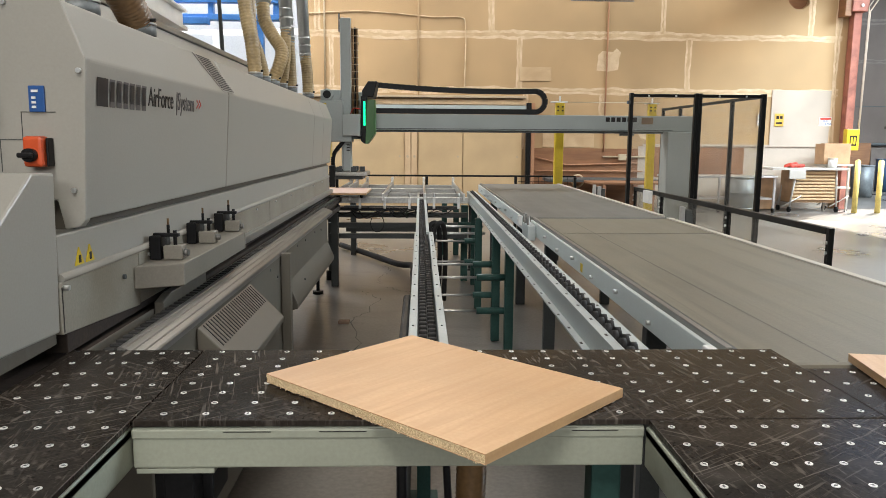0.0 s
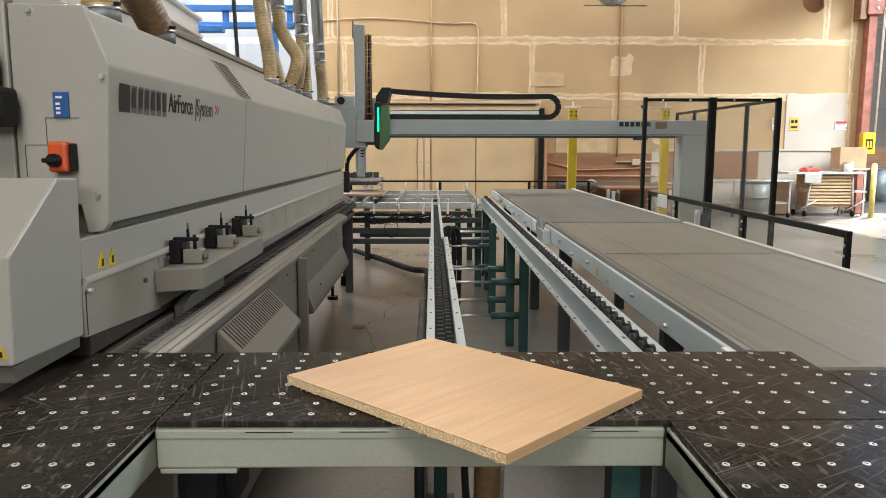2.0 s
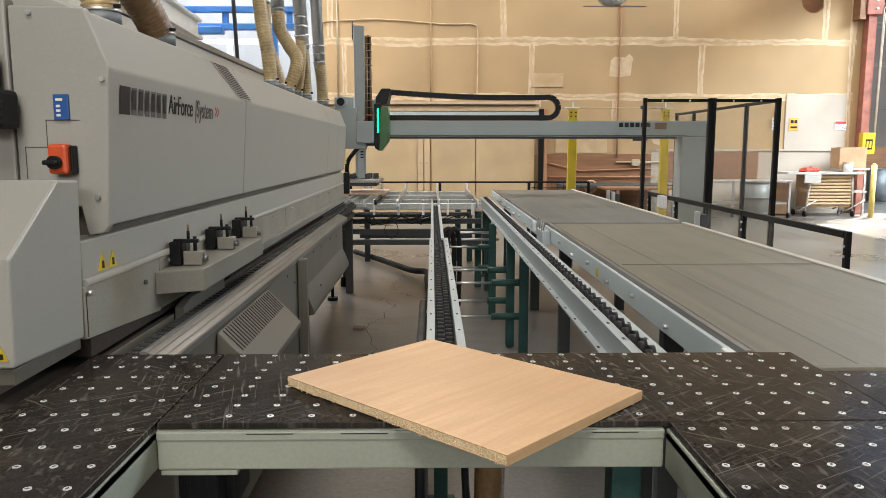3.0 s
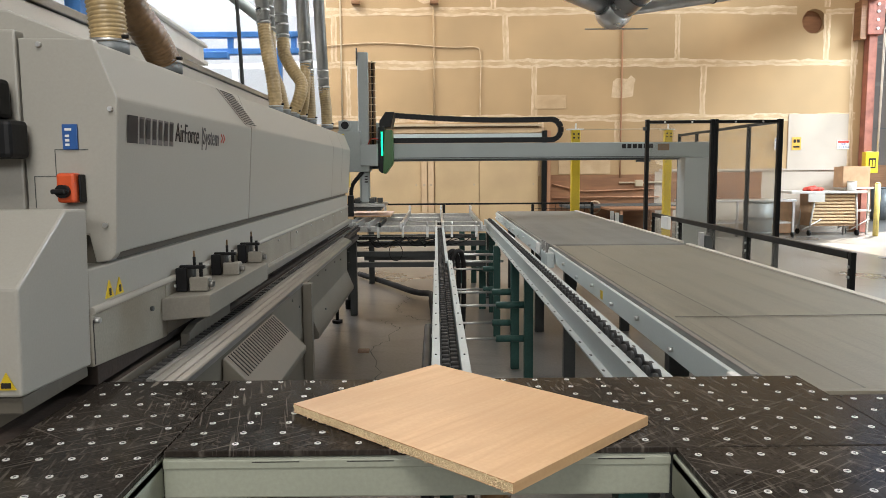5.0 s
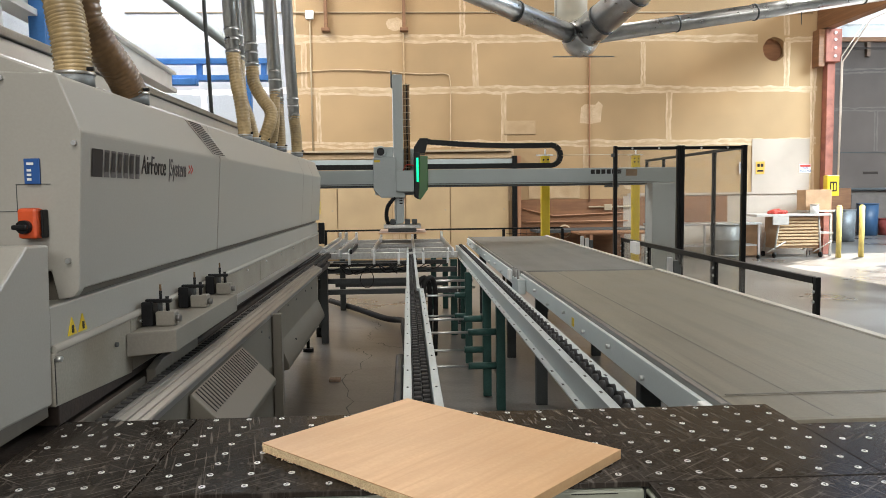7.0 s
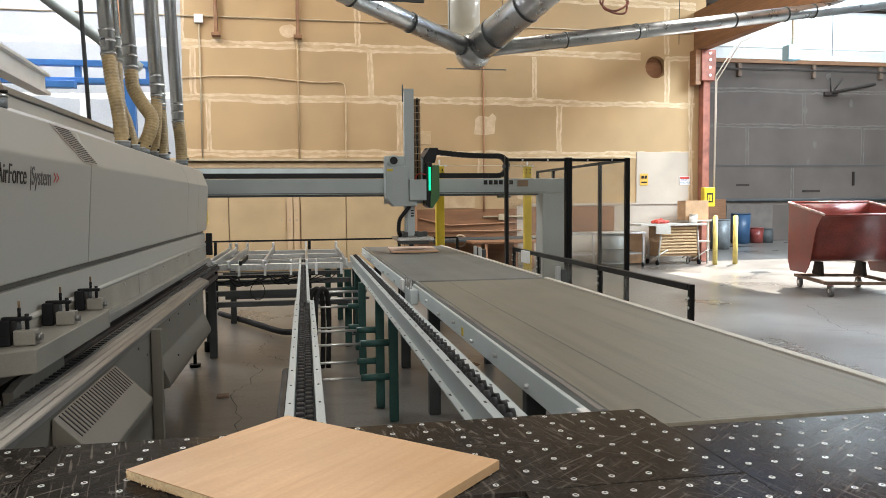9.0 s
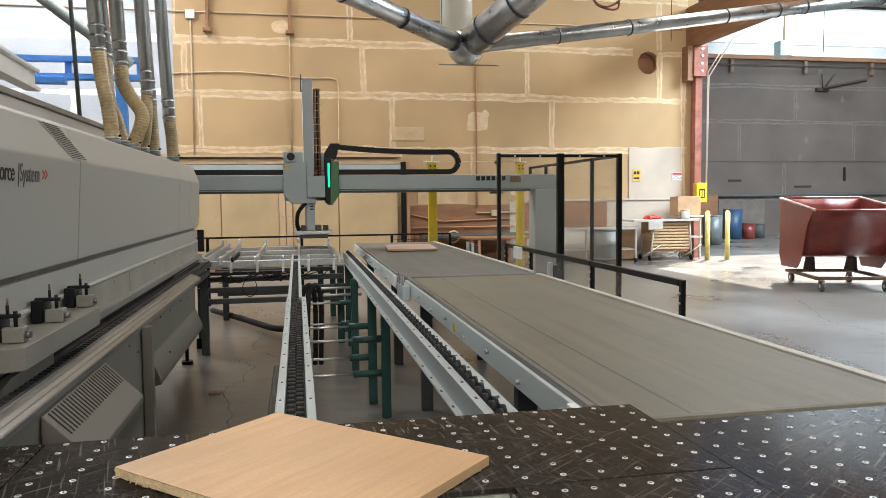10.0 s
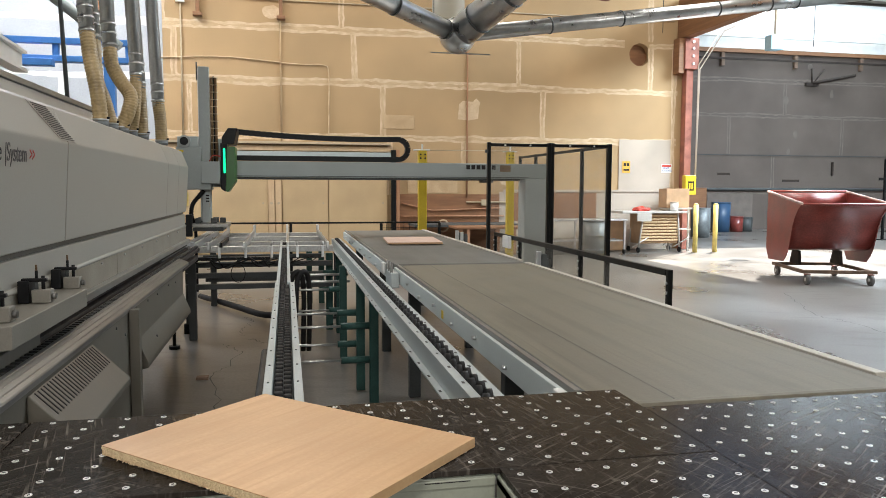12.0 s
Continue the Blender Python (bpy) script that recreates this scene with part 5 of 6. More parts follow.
# drag chain of rigid links over the beam
drag = thing("drag_chain", (0, 8.9, 0), "black plastic drag chain looping over the gantry beam", "cable chain")
bm = bm_new()
bx(bm, -0.0335, 0.0335, -0.04, 0.04, -0.029, 0.029, 0.002)
bx(bm, -0.003, 0.003, -0.041, 0.041, -0.030, 0.030, 0.001)
LINK = to_mesh("chain_link", bm, M_BLACK, Vector())
LINKS = []
for k in range(76):
    ob = new("chain_link", LINK)
    ob.parent = drag
    LINKS.append(ob)

# ---- yellow guard posts ----
for x, yy, z in ((1.85, 10.0, 1.96), (3.535, 11.5, 2.03)):
    p = thing("guard_post", (x, yy, 0), "tall yellow light curtain post", "post", "yellow guard posts")
    part("shaft", box(x - 0.055, x + 0.055, yy - 0.05, yy + 0.05, 0.01, z, 0.006), M_YELLOW, p)
    part("base_plate", box(x - 0.12, x + 0.12, yy - 0.1, yy + 0.1, 0, 0.012), M_YELLOW, p)
    for k in range(4):
        part("bolt", rod((x - 0.03 + 0.06 * (k % 2), yy - 0.058, z - 0.05 - 0.05 * (k // 2)), (x - 0.03 + 0.06 * (k % 2), yy - 0.05, z - 0.05 - 0.05 * (k // 2)), 0.012, 8), M_LETTER, p)
    part("cap_bracket", box(x - 0.12, x + 0.10, yy - 0.03, yy + 0.03, z + 0.002, z + 0.02, 0.003), M_ALU, p)
    part("hanger", box(x - 0.01, x + 0.01, yy - 0.01, yy + 0.01, z + 0.02, z + 0.09), M_WHITE, p)
solo("guard_wire", rod((1.87, 10.0, 1.97), (3.54, 11.5, 2.05), 0.006, 8), M_PIPE, "thin taut wire between guard posts", "wire")

# ---- safety enclosure ----
def bar(bm, x0, x1, y0, y1, z0, z1):
    return bx(bm, x0, x1, y0, y1, z0, z1, 0.003)


cage = thing("safety_enclosure", (2.5, 7.0, 0), "black framed safety enclosure with clear panels", "enclosure")
for x0, x1 in ((1.931, 1.962), (2.527, 2.560), (2.563, 2.594), (3.146, 3.188)):
    part("post", box(x0, x1, 6.975, 7.025, 0.0, 1.90, 0.004), M_BLACKFRAME, cage)
for z in (1.855, 0.12):
    part("rail", box(1.963, 2.526, 6.98, 7.02, z + 0.008, z + 0.036, 0.003), M_BLACKFRAME, cage)
    part("rail", box(2.595, 3.145, 6.98, 7.02, z + 0.008, z + 0.036, 0.003), M_BLACKFRAME, cage)
for a, b in ((7.03, 7.66), (7.70, 9.17), (9.21, 9.81)):
    part("rail", box(3.152, 3.182, a, b, 1.862, 1.892, 0.003), M_BLACKFRAME, cage)
    part("post", box(3.150, 3.184, b, b + 0.04, 0, 1.895, 0.003), M_BLACKFRAME, cage)
    part("panel", box(3.163, 3.167, a, b, 0.15, 1.853), M_POLY, cage, "clear panel")
part("panel", box(1.964, 2.525, 6.998, 7.002, 0.161, 1.862), M_POLY, cage, "clear panel")
part("panel", box(2.596, 3.144, 6.998, 7.002, 0.161, 1.862), M_POLY, cage, "clear panel")
for x in (2.1, 2.35, 2.75, 3.0):
    part("screw", rod((x, 6.974, 1.875), (x, 6.98, 1.875), 0.009, 8), M_ALU, cage)
part("lock", box(1.906, 1.930, 6.96, 7.0, 1.80, 1.83), M_DKGREY, cage)

fence = thing("low_fence", (2.0, 5.3, 0), "low black fence with clear panels along the belt", "fence")
FY = (3.66, 4.85, 6.18, 6.93)
for yy in FY:
    p = part("post", box(1.987, 2.013, yy - 0.015, yy + 0.015, 0.0, 1.052, 0.003), M_BLACKFRAME, fence)
    for z in (0.93, 0.98):
        part("bolt", rod((1.979, yy, z), (1.987, yy, z), 0.008, 8), M_ALU, p)
for a, b in zip(FY, FY[1:]):
    part("top_rail", box(1.986, 2.014, a + 0.016, b - 0.016, 1.018, 1.052, 0.003), M_BLACKFRAME, fence)
    part("panel", box(1.998, 2.002, a + 0.016, b - 0.016, 0.5, 1.017), M_POLY, fence, "clear panel")
    part("bottom_rail", box(1.985, 2.015, a + 0.016, b - 0.016, 0.46, 0.499, 0.003), M_BLACKFRAME, fence)
part("socket_box", box(1.945, 1.975, 6.34, 6.52, 0.945, 1.05, 0.004), M_WHITE, fence, "white switch box")
part("latch", box(1.93, 1.96, 5.35, 5.5, 0.88, 0.95, 0.004), M_DKGREY, fence)
for yy, x in ((7.5, 1.84), (7.8, 1.86), (5.2, 1.86)):
    s = thing("limit_switch", (x, yy, 0.934), "small grey limit switch on the conveyor edge", "switch", "limit switches")
    part("body", box(x - 0.02, x + 0.02, yy - 0.03, yy + 0.03, 0.90, 1.0, 0.004), M_DKGREY, s)
    part("bracket", box(x - 0.05, x - 0.02, yy - 0.02, yy + 0.02, 0.88, 1.02, 0.003), M_ALU, s)

# ---- overhead ducts ----
HUB = Vector((2.56, 11.0, 3.70))
ducts = thing("extraction_duct", HUB, "galvanised extraction duct junction hanging from the roof", "duct")


def duct(name, a, b, ra, joints, label=""):
    d = part(name, rod(a, b, ra, 28), M_ZINC, ducts, label)
    a, b = Vector(a), Vector(b)
    n = (b - a).normalized()
    for j in joints:
        c = a + (b - a) * j
        part("joint_ring", rod(c - n * 0.012, c + n * 0.012, ra + 0.012, 28), M_DKGREY, d)


duct("branch_duct", HUB, (-1.2, 8.2, 4.4), 0.13, (0.06, 0.28, 0.5))
duct("branch_duct", HUB, (4.1, 8.3, 4.95), 0.225, (0.14, 0.34, 0.62))
duct("branch_duct", HUB + Vector((0.25, 0.1, 0.06)), (12.5, 12.4, 5.35), 0.115, (0.13, 0.26, 0.45, 0.56, 0.62, 0.8))
bm = bm_new()
bmesh.ops.create_uvsphere(bm, u_segments=24, v_segments=14, radius=0.27, matrix=Matrix.Translation(HUB))
for f in bm.faces:
    f.smooth = True
part("hub", bm, M_ZINC, ducts)
part("clear_riser", rod(HUB + Vector((-0.1, 0.2, 0.25)), HUB + Vector((-0.1, 0.2, 1.1)), 0.24, 28), M_CLEARDUCT, ducts, "clear plastic riser")
part("riser", rod(HUB + Vector((-0.1, 0.2, 1.1)), HUB + Vector((-0.1, 0.2, 4.4)), 0.24, 28), M_ZINC, ducts)
part("hanger_bar", box(2.15, 3.05, 10.98, 11.0, 3.43, 3.445), M_RAILSTEEL, ducts)
for c, w in (((1.15, 9.6, 4.02), 0.45), ((3.55, 9.2, 4.28), 0.45)):
    part("hanger_bar", box(c[0] - w, c[0] + w, c[1] - 0.02, c[1] + 0.02, c[2] - 0.02, c[2] + 0.02), M_DKGREY, ducts)
for x, yy in ((1.15, 9.6), (3.55, 9.2), (2.2, 11.0), (3.0, 11.0), (6.1, 11.5), (9.3, 12.0)):
    part("hanger_rod", rod((x, yy, 4.0), (x, yy, ROOF), 0.006, 8), M_DKGREY, ducts)
bm = bm_new()
sweep(bm, curve_pts([(4.05, 9.7, 4.32), (4.0, 9.7, 4.12), (4.2, 9.7, 4.02), (4.4, 9.7, 4.15), (4.1, 9.7, 4.22), (4.05, 9.7, 4.05), (4.35, 9.7, 4.0), (4.38, 9.7, 4.3)], 60), 0.014, 8)
solo("coiled_cable", bm, M_REDSTEEL, "coiled dark red air hose below the duct", "hose")

# ---- left background: crane rail, white beam, steel ----
crane = thing("crane_rail", (-3.4, 14, 3.7), "bright blue steel crane rail with a lower girder", "crane")
part("upper_girder", box(-7.5, -2.45, 13.9, 14.05, 3.86, 3.96, 0.005), M_CRANE, crane)
part("lower_girder", box(-7.5, -2.45, 13.88, 14.07, 3.56, 3.66, 0.005), M_CRANE, crane)
for x in (-6.5, -5.1, -3.75, -2.6):
    part("strut", box(x, x + 0.1, 13.93, 14.02, 3.66, 3.86, 0.004), M_CRANE, crane)
part("post", box(-2.95, -2.78, 13.9, 14.05, 0, 3.55, 0.006), M_CRANE, crane)
part("trolley", box(-4.5, -3.7, 13.7, 13.88, 3.46, 3.58, 0.01), M_CRANE, crane)
part("post", box(-7.0, -6.8, 13.9, 14.05, 0, 3.55, 0.006), M_CRANE, crane)
beam = thing("white_hoist_beam", (-2.6, 7, 2.7), "white enamelled hoist beam slanting over the machine", "beam")
m = look((-2.33, 5.8, 2.68), (-2.70, 9.0, 2.78))
bm = bm_new()
bx(bm, -0.07, 0.07, -0.10, -0.06, -3.2, 2.5, 0.004)
bx(bm, -0.02, 0.02, -0.06, 0.10, -3.2, 2.5)
bx(bm, -0.07, 0.07, 0.10, 0.13, -3.2, 2.5, 0.004)
bmesh.ops.transform(bm, matrix=m, verts=bm.verts)
part("profile", bm, M_WHITE, beam)
part("post", box(-2.30, -2.15, 4.2, 4.35, 0, 2.62, 0.004), M_WHITE, beam)
crane2 = thing("blue_column", (-2.2, 5.4, 0), "blue steel column behind the machine", "column")
part("shaft", box(-2.19, -2.09, 4.7, 4.80, 0, 4.4, 0.006), M_CRANE, crane2)
solo("hanging_rod", rod((-2.07, 8.0, 4.6), (-1.97, 8.0, 1.8), 0.02, 10), M_DKGREY, "slim dark rod hanging beside the machine", "rod")
solo("steel_brace", sweep(bm_new(), [(-8.3, 12, 8.2), (-2.55, 12, 3.70), (-2.3, 12, 3.5)], 0.085, 4), M_GREYPAINT, "grey steel brace under the roof", "brace")
for i, x in enumerate((-2.1, -1.98, -1.9)):
    bm = bm_new()
    sweep(bm, curve_pts([(x, 3.6, 2.6), (x + 0.02, 3.6, 2.3), (x + 0.07, 3.6, 2.22), (x + 0.1, 3.6, 2.3), (x + 0.09, 3.6, 2.5)], 20), 0.007, 6)
    solo("hanging_cable", bm, M_BLACK, "looped black cable hanging behind the machine", "cable", "looped cables")

# ---- wall fittings ----
def conduit(pts, r, label, material=None):
    return solo("conduit", sweep(bm_new(), pts, r, 8), material or M_PIPE, label, "conduit")


W = WALL - 0.03
conduit([(-0.02, W, 2.46), (-0.02, W, 6.0)], 0.017, "thin vertical pale conduit on the drywall", M_TAPE)
conduit([(-2.05, W, 2.46), (-2.05, W, 5.3)], 0.017, "thin vertical grey conduit with a junction box")
conduit([(4.12, W, 1.25), (4.12, W, 4.75)], 0.018, "thin vertical conduit on the drywall", M_LUMBER)
conduit(curve_pts([(-2.6, W, 4.15), (-1.2, W, 4.22), (0.3, W, 4.12), (0.88, W, 4.12), (1.0, W, 3.95), (1.0, W, 3.2), (0.99, W, 2.48)], 50), 0.012, "pale loose cable across the drywall", M_MUD)
conduit([(-6, W, 5.45), (9.2, W, 5.45)], 0.014, "long horizontal conduit high on the wall")
conduit([(9.75, 16.55, 1.5), (9.75, 16.5, 4.3), (10.3, 16.4, 5.2), (11.8, 15.9, 5.9)], 0.016, "pale cables along the steel column", M_PALEWALL)
conduit([(9.68, 16.45, 1.5), (9.69, 16.45, 4.4), (10.1, 16.3, 5.1)], 0.014, "pale cables along the steel column", M_PALEWALL)
conduit([(2.6, W - 0.02, 1.12), (3.3, W - 0.02, 0.95), (4.8, W - 0.02, 1.0), (4.9, W - 0.02, 1.0)], 0.016, "bent conduit over the brown plywood", M_LUMBER)
conduit([(2.6, W - 0.03, 0.82), (5.0, W - 0.03, 0.82)], 0.016, "straight conduit over the brown plywood", M_LUMBER)
conduit([(4.1, W - 0.02, 1.14), (5.1, W - 0.02, 1.14)], 0.02, "short conduit to an outlet box")
conduit([(9.7, 23.9, 1.45), (26, 23.9, 1.45)], 0.05, "long dark pipe on the far wall", M_DKGREY)
conduit([(9.7, 23.85, 6.75), (26, 23.85, 6.75)], 0.03, "long pale pipe high on the far wall", M_WHITE)
conduit([(9.7, 23.85, 7.1), (26, 23.85, 7.1)], 0.02, "long thin pipe high on the far wall", M_WHITE)
outlet = solo("outlet_box", box(4.45, 4.62, W - 0.07, W + 0.005, 1.06, 1.2, 0.008), M_PIPE, "grey outlet box on the plywood", "outlet")
solo("junction_box", box(-2.14, -1.96, W - 0.06, W + 0.01, 5.3, 5.48, 0.008), M_WHITE, "small white junction box on a conduit", "junction box")
solo("cable_coil", sweep(bm_new(), [(3.55 + 0.13 * math.cos(a), W - 0.04, 0.6 + 0.13 * math.sin(a)) for a in (2 * math.pi * k / 20 for k in range(21))], 0.02, 8), M_MUD, "pale coiled cable on the plywood", "cable")
for x in (-3.6, -1.7, 0.0):
    s = thing("wall_bracket", (x, WALL, 5.2), "orange-brown timber bracket high on the wall", "bracket", "timber brackets")
    part("arm", box(x - 0.035, x + 0.035, W - 0.1, W + 0.02, 5.1, 6.3, 0.006), M_GLULAM, s)
    part("foot", box(x - 0.09, x + 0.09, W - 0.14, W + 0.02, 5.03, 5.10, 0.006), M_GLULAM, s)


def sign(x, z, w, h, material, label, bars, y0=WALL):
    s = thing("wall_sign", (x, y0 - 0.03, z), label, "sign")
    part("plate", box(x - w / 2, x + w / 2, y0 - 0.032, y0 - 0.022, z - h / 2, z + h / 2, 0.002), material, s)
    for (u, v, bw, bh, bm_) in bars:
        part("bar", box(x + (u - bw / 2) * w, x + (u + bw / 2) * w, y0 - 0.036, y0 - 0.0325, z + (v - bh / 2) * h, z + (v + bh / 2) * h), bm_, s)
    return s


sign(8.05, 1.98, 0.20, 0.28, M_SIGN, "amber warning sign with two dark pictograms", [(-0.2, 0.2, 0.3, 0.25, M_LETTER), (0.2, 0.2, 0.3, 0.25, M_LETTER), (0, -0.25, 0.7, 0.14, M_LETTER)])
sign(7.62, 1.98, 0.12, 0.26, M_WHITE, "narrow white notice on the wall", [(0, 0.3, 0.8, 0.12, M_BLUE), (0, 0.0, 0.7, 0.1, M_LETTER), (0, -0.3, 0.7, 0.1, M_BLUE)])
hv = sign(9.10, 1.95, 0.27, 0.20, M_WHITE, "white danger sign with a red header", [(0, 0.32, 0.9, 0.26, M_REDMARK)])
for k, wd in enumerate(("HIGH", "VOLTAGE")):
    words(wd, 0.062, pose(9.10 - (0.09 if k == 0 else 0.13), WALL - 0.034, 1.945 - k * 0.065, 90, 0, 0) @ pose(0, 0, 0), M_BLUE, hv, "blue sign lettering")
ybox = thing("yellow_cabinet", (9.55, 16.4, 1.5), "yellow emergency cabinet on the steel column", "cabinet")
part("body", box(9.35, 9.63, 16.30, 16.46, 1.32, 1.78, 0.012), M_YELLOW, ybox)
part("window", box(9.42, 9.57, 16.294, 16.30, 1.42, 1.64), M_LETTER, ybox)
for x in (9.438, 9.502):
    part("mark", box(x, x + 0.04, 16.288, 16.294, 1.45, 1.60), M_YELLOW, ybox)
jb = thing("blue_box", (11.34, 15.95, 5.06), "pale blue electrical box hung on conduits", "electrical box")
part("body", box(11.18, 11.50, 15.85, 16.1, 4.72, 5.06, 0.01), mat("pale_blue", (0.28, 0.47, 0.58), 0.5, 0, 0.08, 4, 60, 0.02), jb)
part("conduit_stub", rod((11.34, 15.95, 5.06), (11.34, 15.95, ROOF), 0.025, 8), M_PIPE, jb)
for x, dx in ((11.3, 0.5), (18.6, 1.6)):
    s = thing("dark_hinge_arm", (x, 23.9, 5.3), "dark steel hanger arm on the far wall", "bracket", "hanger arms")
    part("arm", sweep(bm_new(), [(x, 23.9, 5.25), (x + dx, 23.7, 5.55)], 0.07, 4), M_DUSTY_SHADE, s)
    part("strut", sweep(bm_new(), [(x, 23.9, 5.25), (x - 0.12, 23.8, 5.75)], 0.03, 4), M_DUSTY_SHADE, s)
    part("strut", sweep(bm_new(), [(x + 0.05, 23.9, 5.25), (x + 0.4, 23.8, 5.75)], 0.03, 4), M_DUSTY_SHADE, s)
    part("plate", box(x - 0.25, x + 0.25, 23.88, 23.98, 5.15, 5.27), M_DUSTY_SHADE, s)
for x, z, w in ((15.0, 1.95, 0.5), (17.6, 1.72, 0.7)):
    part("slot", box(x, x + w, 23.98, 23.993, z, z + 0.08), M_DUSTY_SHADE, wall_far)
part("handle", box(19.6, 19.66, 23.9, 23.99, 1.95, 2.45, 0.015), M_DUSTY_SHADE, wall_far)

# ---- right background: benches, drums, bollards ----
for x, yy in ((9.28, 15.68), (9.79, 15.69)):
    b = thing("bollard", (x, yy, 0), "yellow steel bollard set in the floor", "bollard", "yellow bollards")
    part("post", rod((x, yy, 0), (x, yy, 1.10), 0.055, 20), M_YELLOW_PALE, b)
    bm = bm_new()
    cyl(bm, (x, yy, 1.10), (x, yy, 1.13), 0.055, 20, 0.03)
    part("cap", bm, M_YELLOW_PALE, b)

bench = thing("slatted_bench", (8.5, 16.1, 0), "white folding bench with a slatted wooden body on castors", "bench")
part("top", box(7.5, 9.15, 15.75, 16.45, 0.90, 0.95, 0.006), M_BENCH, bench)
part("drawer", box(7.85, 8.2, 15.72, 15.76, 0.72, 0.90, 0.006), M_BENCH, bench)
for k in range(9):
    part("slat", box(8.0, 8.95, 15.86, 15.89, 0.26 + k * 0.07, 0.30 + k * 0.07, 0.003), M_PLYDOOR, bench)
part("body", box(8.0, 8.95, 15.9, 16.4, 0.2, 0.88, 0.006), M_CARDBOARD, bench)
for x in (7.95, 8.98):
    for yy in (15.85, 16.35):
        leg = part("leg", rod((x, yy, 0.1), (x + (0.12 if x < 8.5 else -0.05), yy, 0.9), 0.02, 8), M_BENCH, bench)
        part("brace", rod((x - 0.15, yy, 0.12), (x + 0.25, yy, 0.35), 0.014, 8), M_BENCH, bench)
        part("castor", rod((x - 0.02, yy, 0.06), (x + 0.02, yy, 0.06), 0.06, 16), M_RUBBER, bench)
bench2 = thing("side_bench", (9.2, 16.3, 0), "white metal side bench by the wall", "bench")
part("top", box(8.75, 9.38, 16.0, 16.42, 0.98, 1.02, 0.005), M_BENCH, bench2)
for x in (8.8, 9.3):
    part("leg", box(x, x + 0.04, 16.05, 16.09, 0, 0.98), M_BENCH, bench2)
part("shelf", box(8.78, 9.35, 16.0, 16.4, 0.5, 0.53), M_BENCH, bench2)
cb = thing("cardboard_box", (8.95, 16.2, 1.02), "closed brown cardboard box on a bench", "box")
part("body", box(8.72, 9.30, 16.02, 16.40, 1.021, 1.46, 0.006), M_CARDBOARD, cb)
part("flap", box(8.73, 9.29, 16.03, 16.20, 1.461, 1.468), M_CARDBOARD, cb)
jar = thing("plastic_tub", (8.85, 15.9, 0.95), "small white plastic tub on a bench", "tub")
bm = bm_new()
cyl(bm, (8.85, 15.9, 0.951), (8.85, 15.9, 1.13), 0.09, 18)
part("body", bm, M_WHITE, jar)
part("lid", rod((8.85, 15.9, 1.13), (8.85, 15.9, 1.16), 0.095, 18), M_PALEWALL, jar)
bm = bm_new()
r = random.Random(2)
bmesh.ops.create_icosphere(bm, subdivisions=4, radius=0.16, matrix=Matrix.Translation((8.05, 15.95, 0.98)) @ Matrix.Diagonal((1.3, 1, 0.4, 1)))
for v in bm.verts:
    v.co += v.normal * noise.noise(v.co * 14) * 0.05
    v.co.z = max(v.co.z, 0.951)
solo("red_cloth", bm, M_REDMARK, "crumpled red cloth on the bench", "cloth")
for x, yy, wd in ((7.35, 16.2, 0.9),):
    b = thing("cardboard_stack", (x, yy, 0), "brown cardboard sheets stacked under the bench", "cardboard")
    part("sheet", box(x - 0.5, x + 0.45, 16.25, 16.5, 0.02, 0.75, 0.01), M_CARDBOARD, b)
trolley = thing("steel_trolley", (6.9, 15.9, 0), "grey metal trolley with castors", "trolley")
part("top", box(5.2, 7.55, 15.6, 16.3, 0.74, 0.78, 0.005), M_ALU, trolley)
for x in (5.25, 6.3, 7.48):
    part("leg", box(x, x + 0.04, 15.62, 15.66, 0.08, 0.74), M_ALU, trolley)
    part("castor", rod((x, 15.64, 0.05), (x + 0.04, 15.64, 0.05), 0.05, 14), M_RUBBER, trolley)
part("shelf", box(5.3, 7.5, 15.65, 16.25, 0.28, 0.31), M_ALU, trolley)
drum = thing("metal_drum", (6.745, 15.6, 0), "dented galvanised waste drum behind the enclosure", "drum")
bm = bm_new()
cyl(bm, (6.745, 15.6, 0.01), (6.745, 15.6, 0.76), 0.27, 28, 0.30)
part("body", bm, M_DULLZINC, drum)
for z in (0.1, 0.42, 0.74):
    part("hoop", rod((6.745, 15.6, z), (6.745, 15.6, z + 0.025), 0.315, 28), M_DULLZINC, drum)
wbench = thing("work_bench", (3.9, 16.2, 0), "dark work bench below the brown plywood", "bench")
part("top", box(2.75, 5.1, 15.75, 16.7, 0.62, 0.68, 0.006), M_DKGREY, wbench)
for x in (2.9, 3.9, 4.95):
    part("leg", box(x, x + 0.06, 15.8, 15.86, 0, 0.62), M_LUMBER, wbench)
wb2 = thing("wooden_table", (4.2, 14.6, 0), "plain wooden table behind the belt conveyor", "table")
part("top", box(3.3, 5.0, 14.2, 15.0, 0.66, 0.70, 0.006), M_OSB, wb2)
for x in (3.35, 4.1, 4.9):
    part("leg", box(x, x + 0.07, 14.22, 14.29, 0, 0.66), M_LUMBER, wb2)
M_DRUMBLUE = mat("blue_plastic", (0.03, 0.075, 0.15), 0.45, 0, 0.1, 4, 60, 0.02)
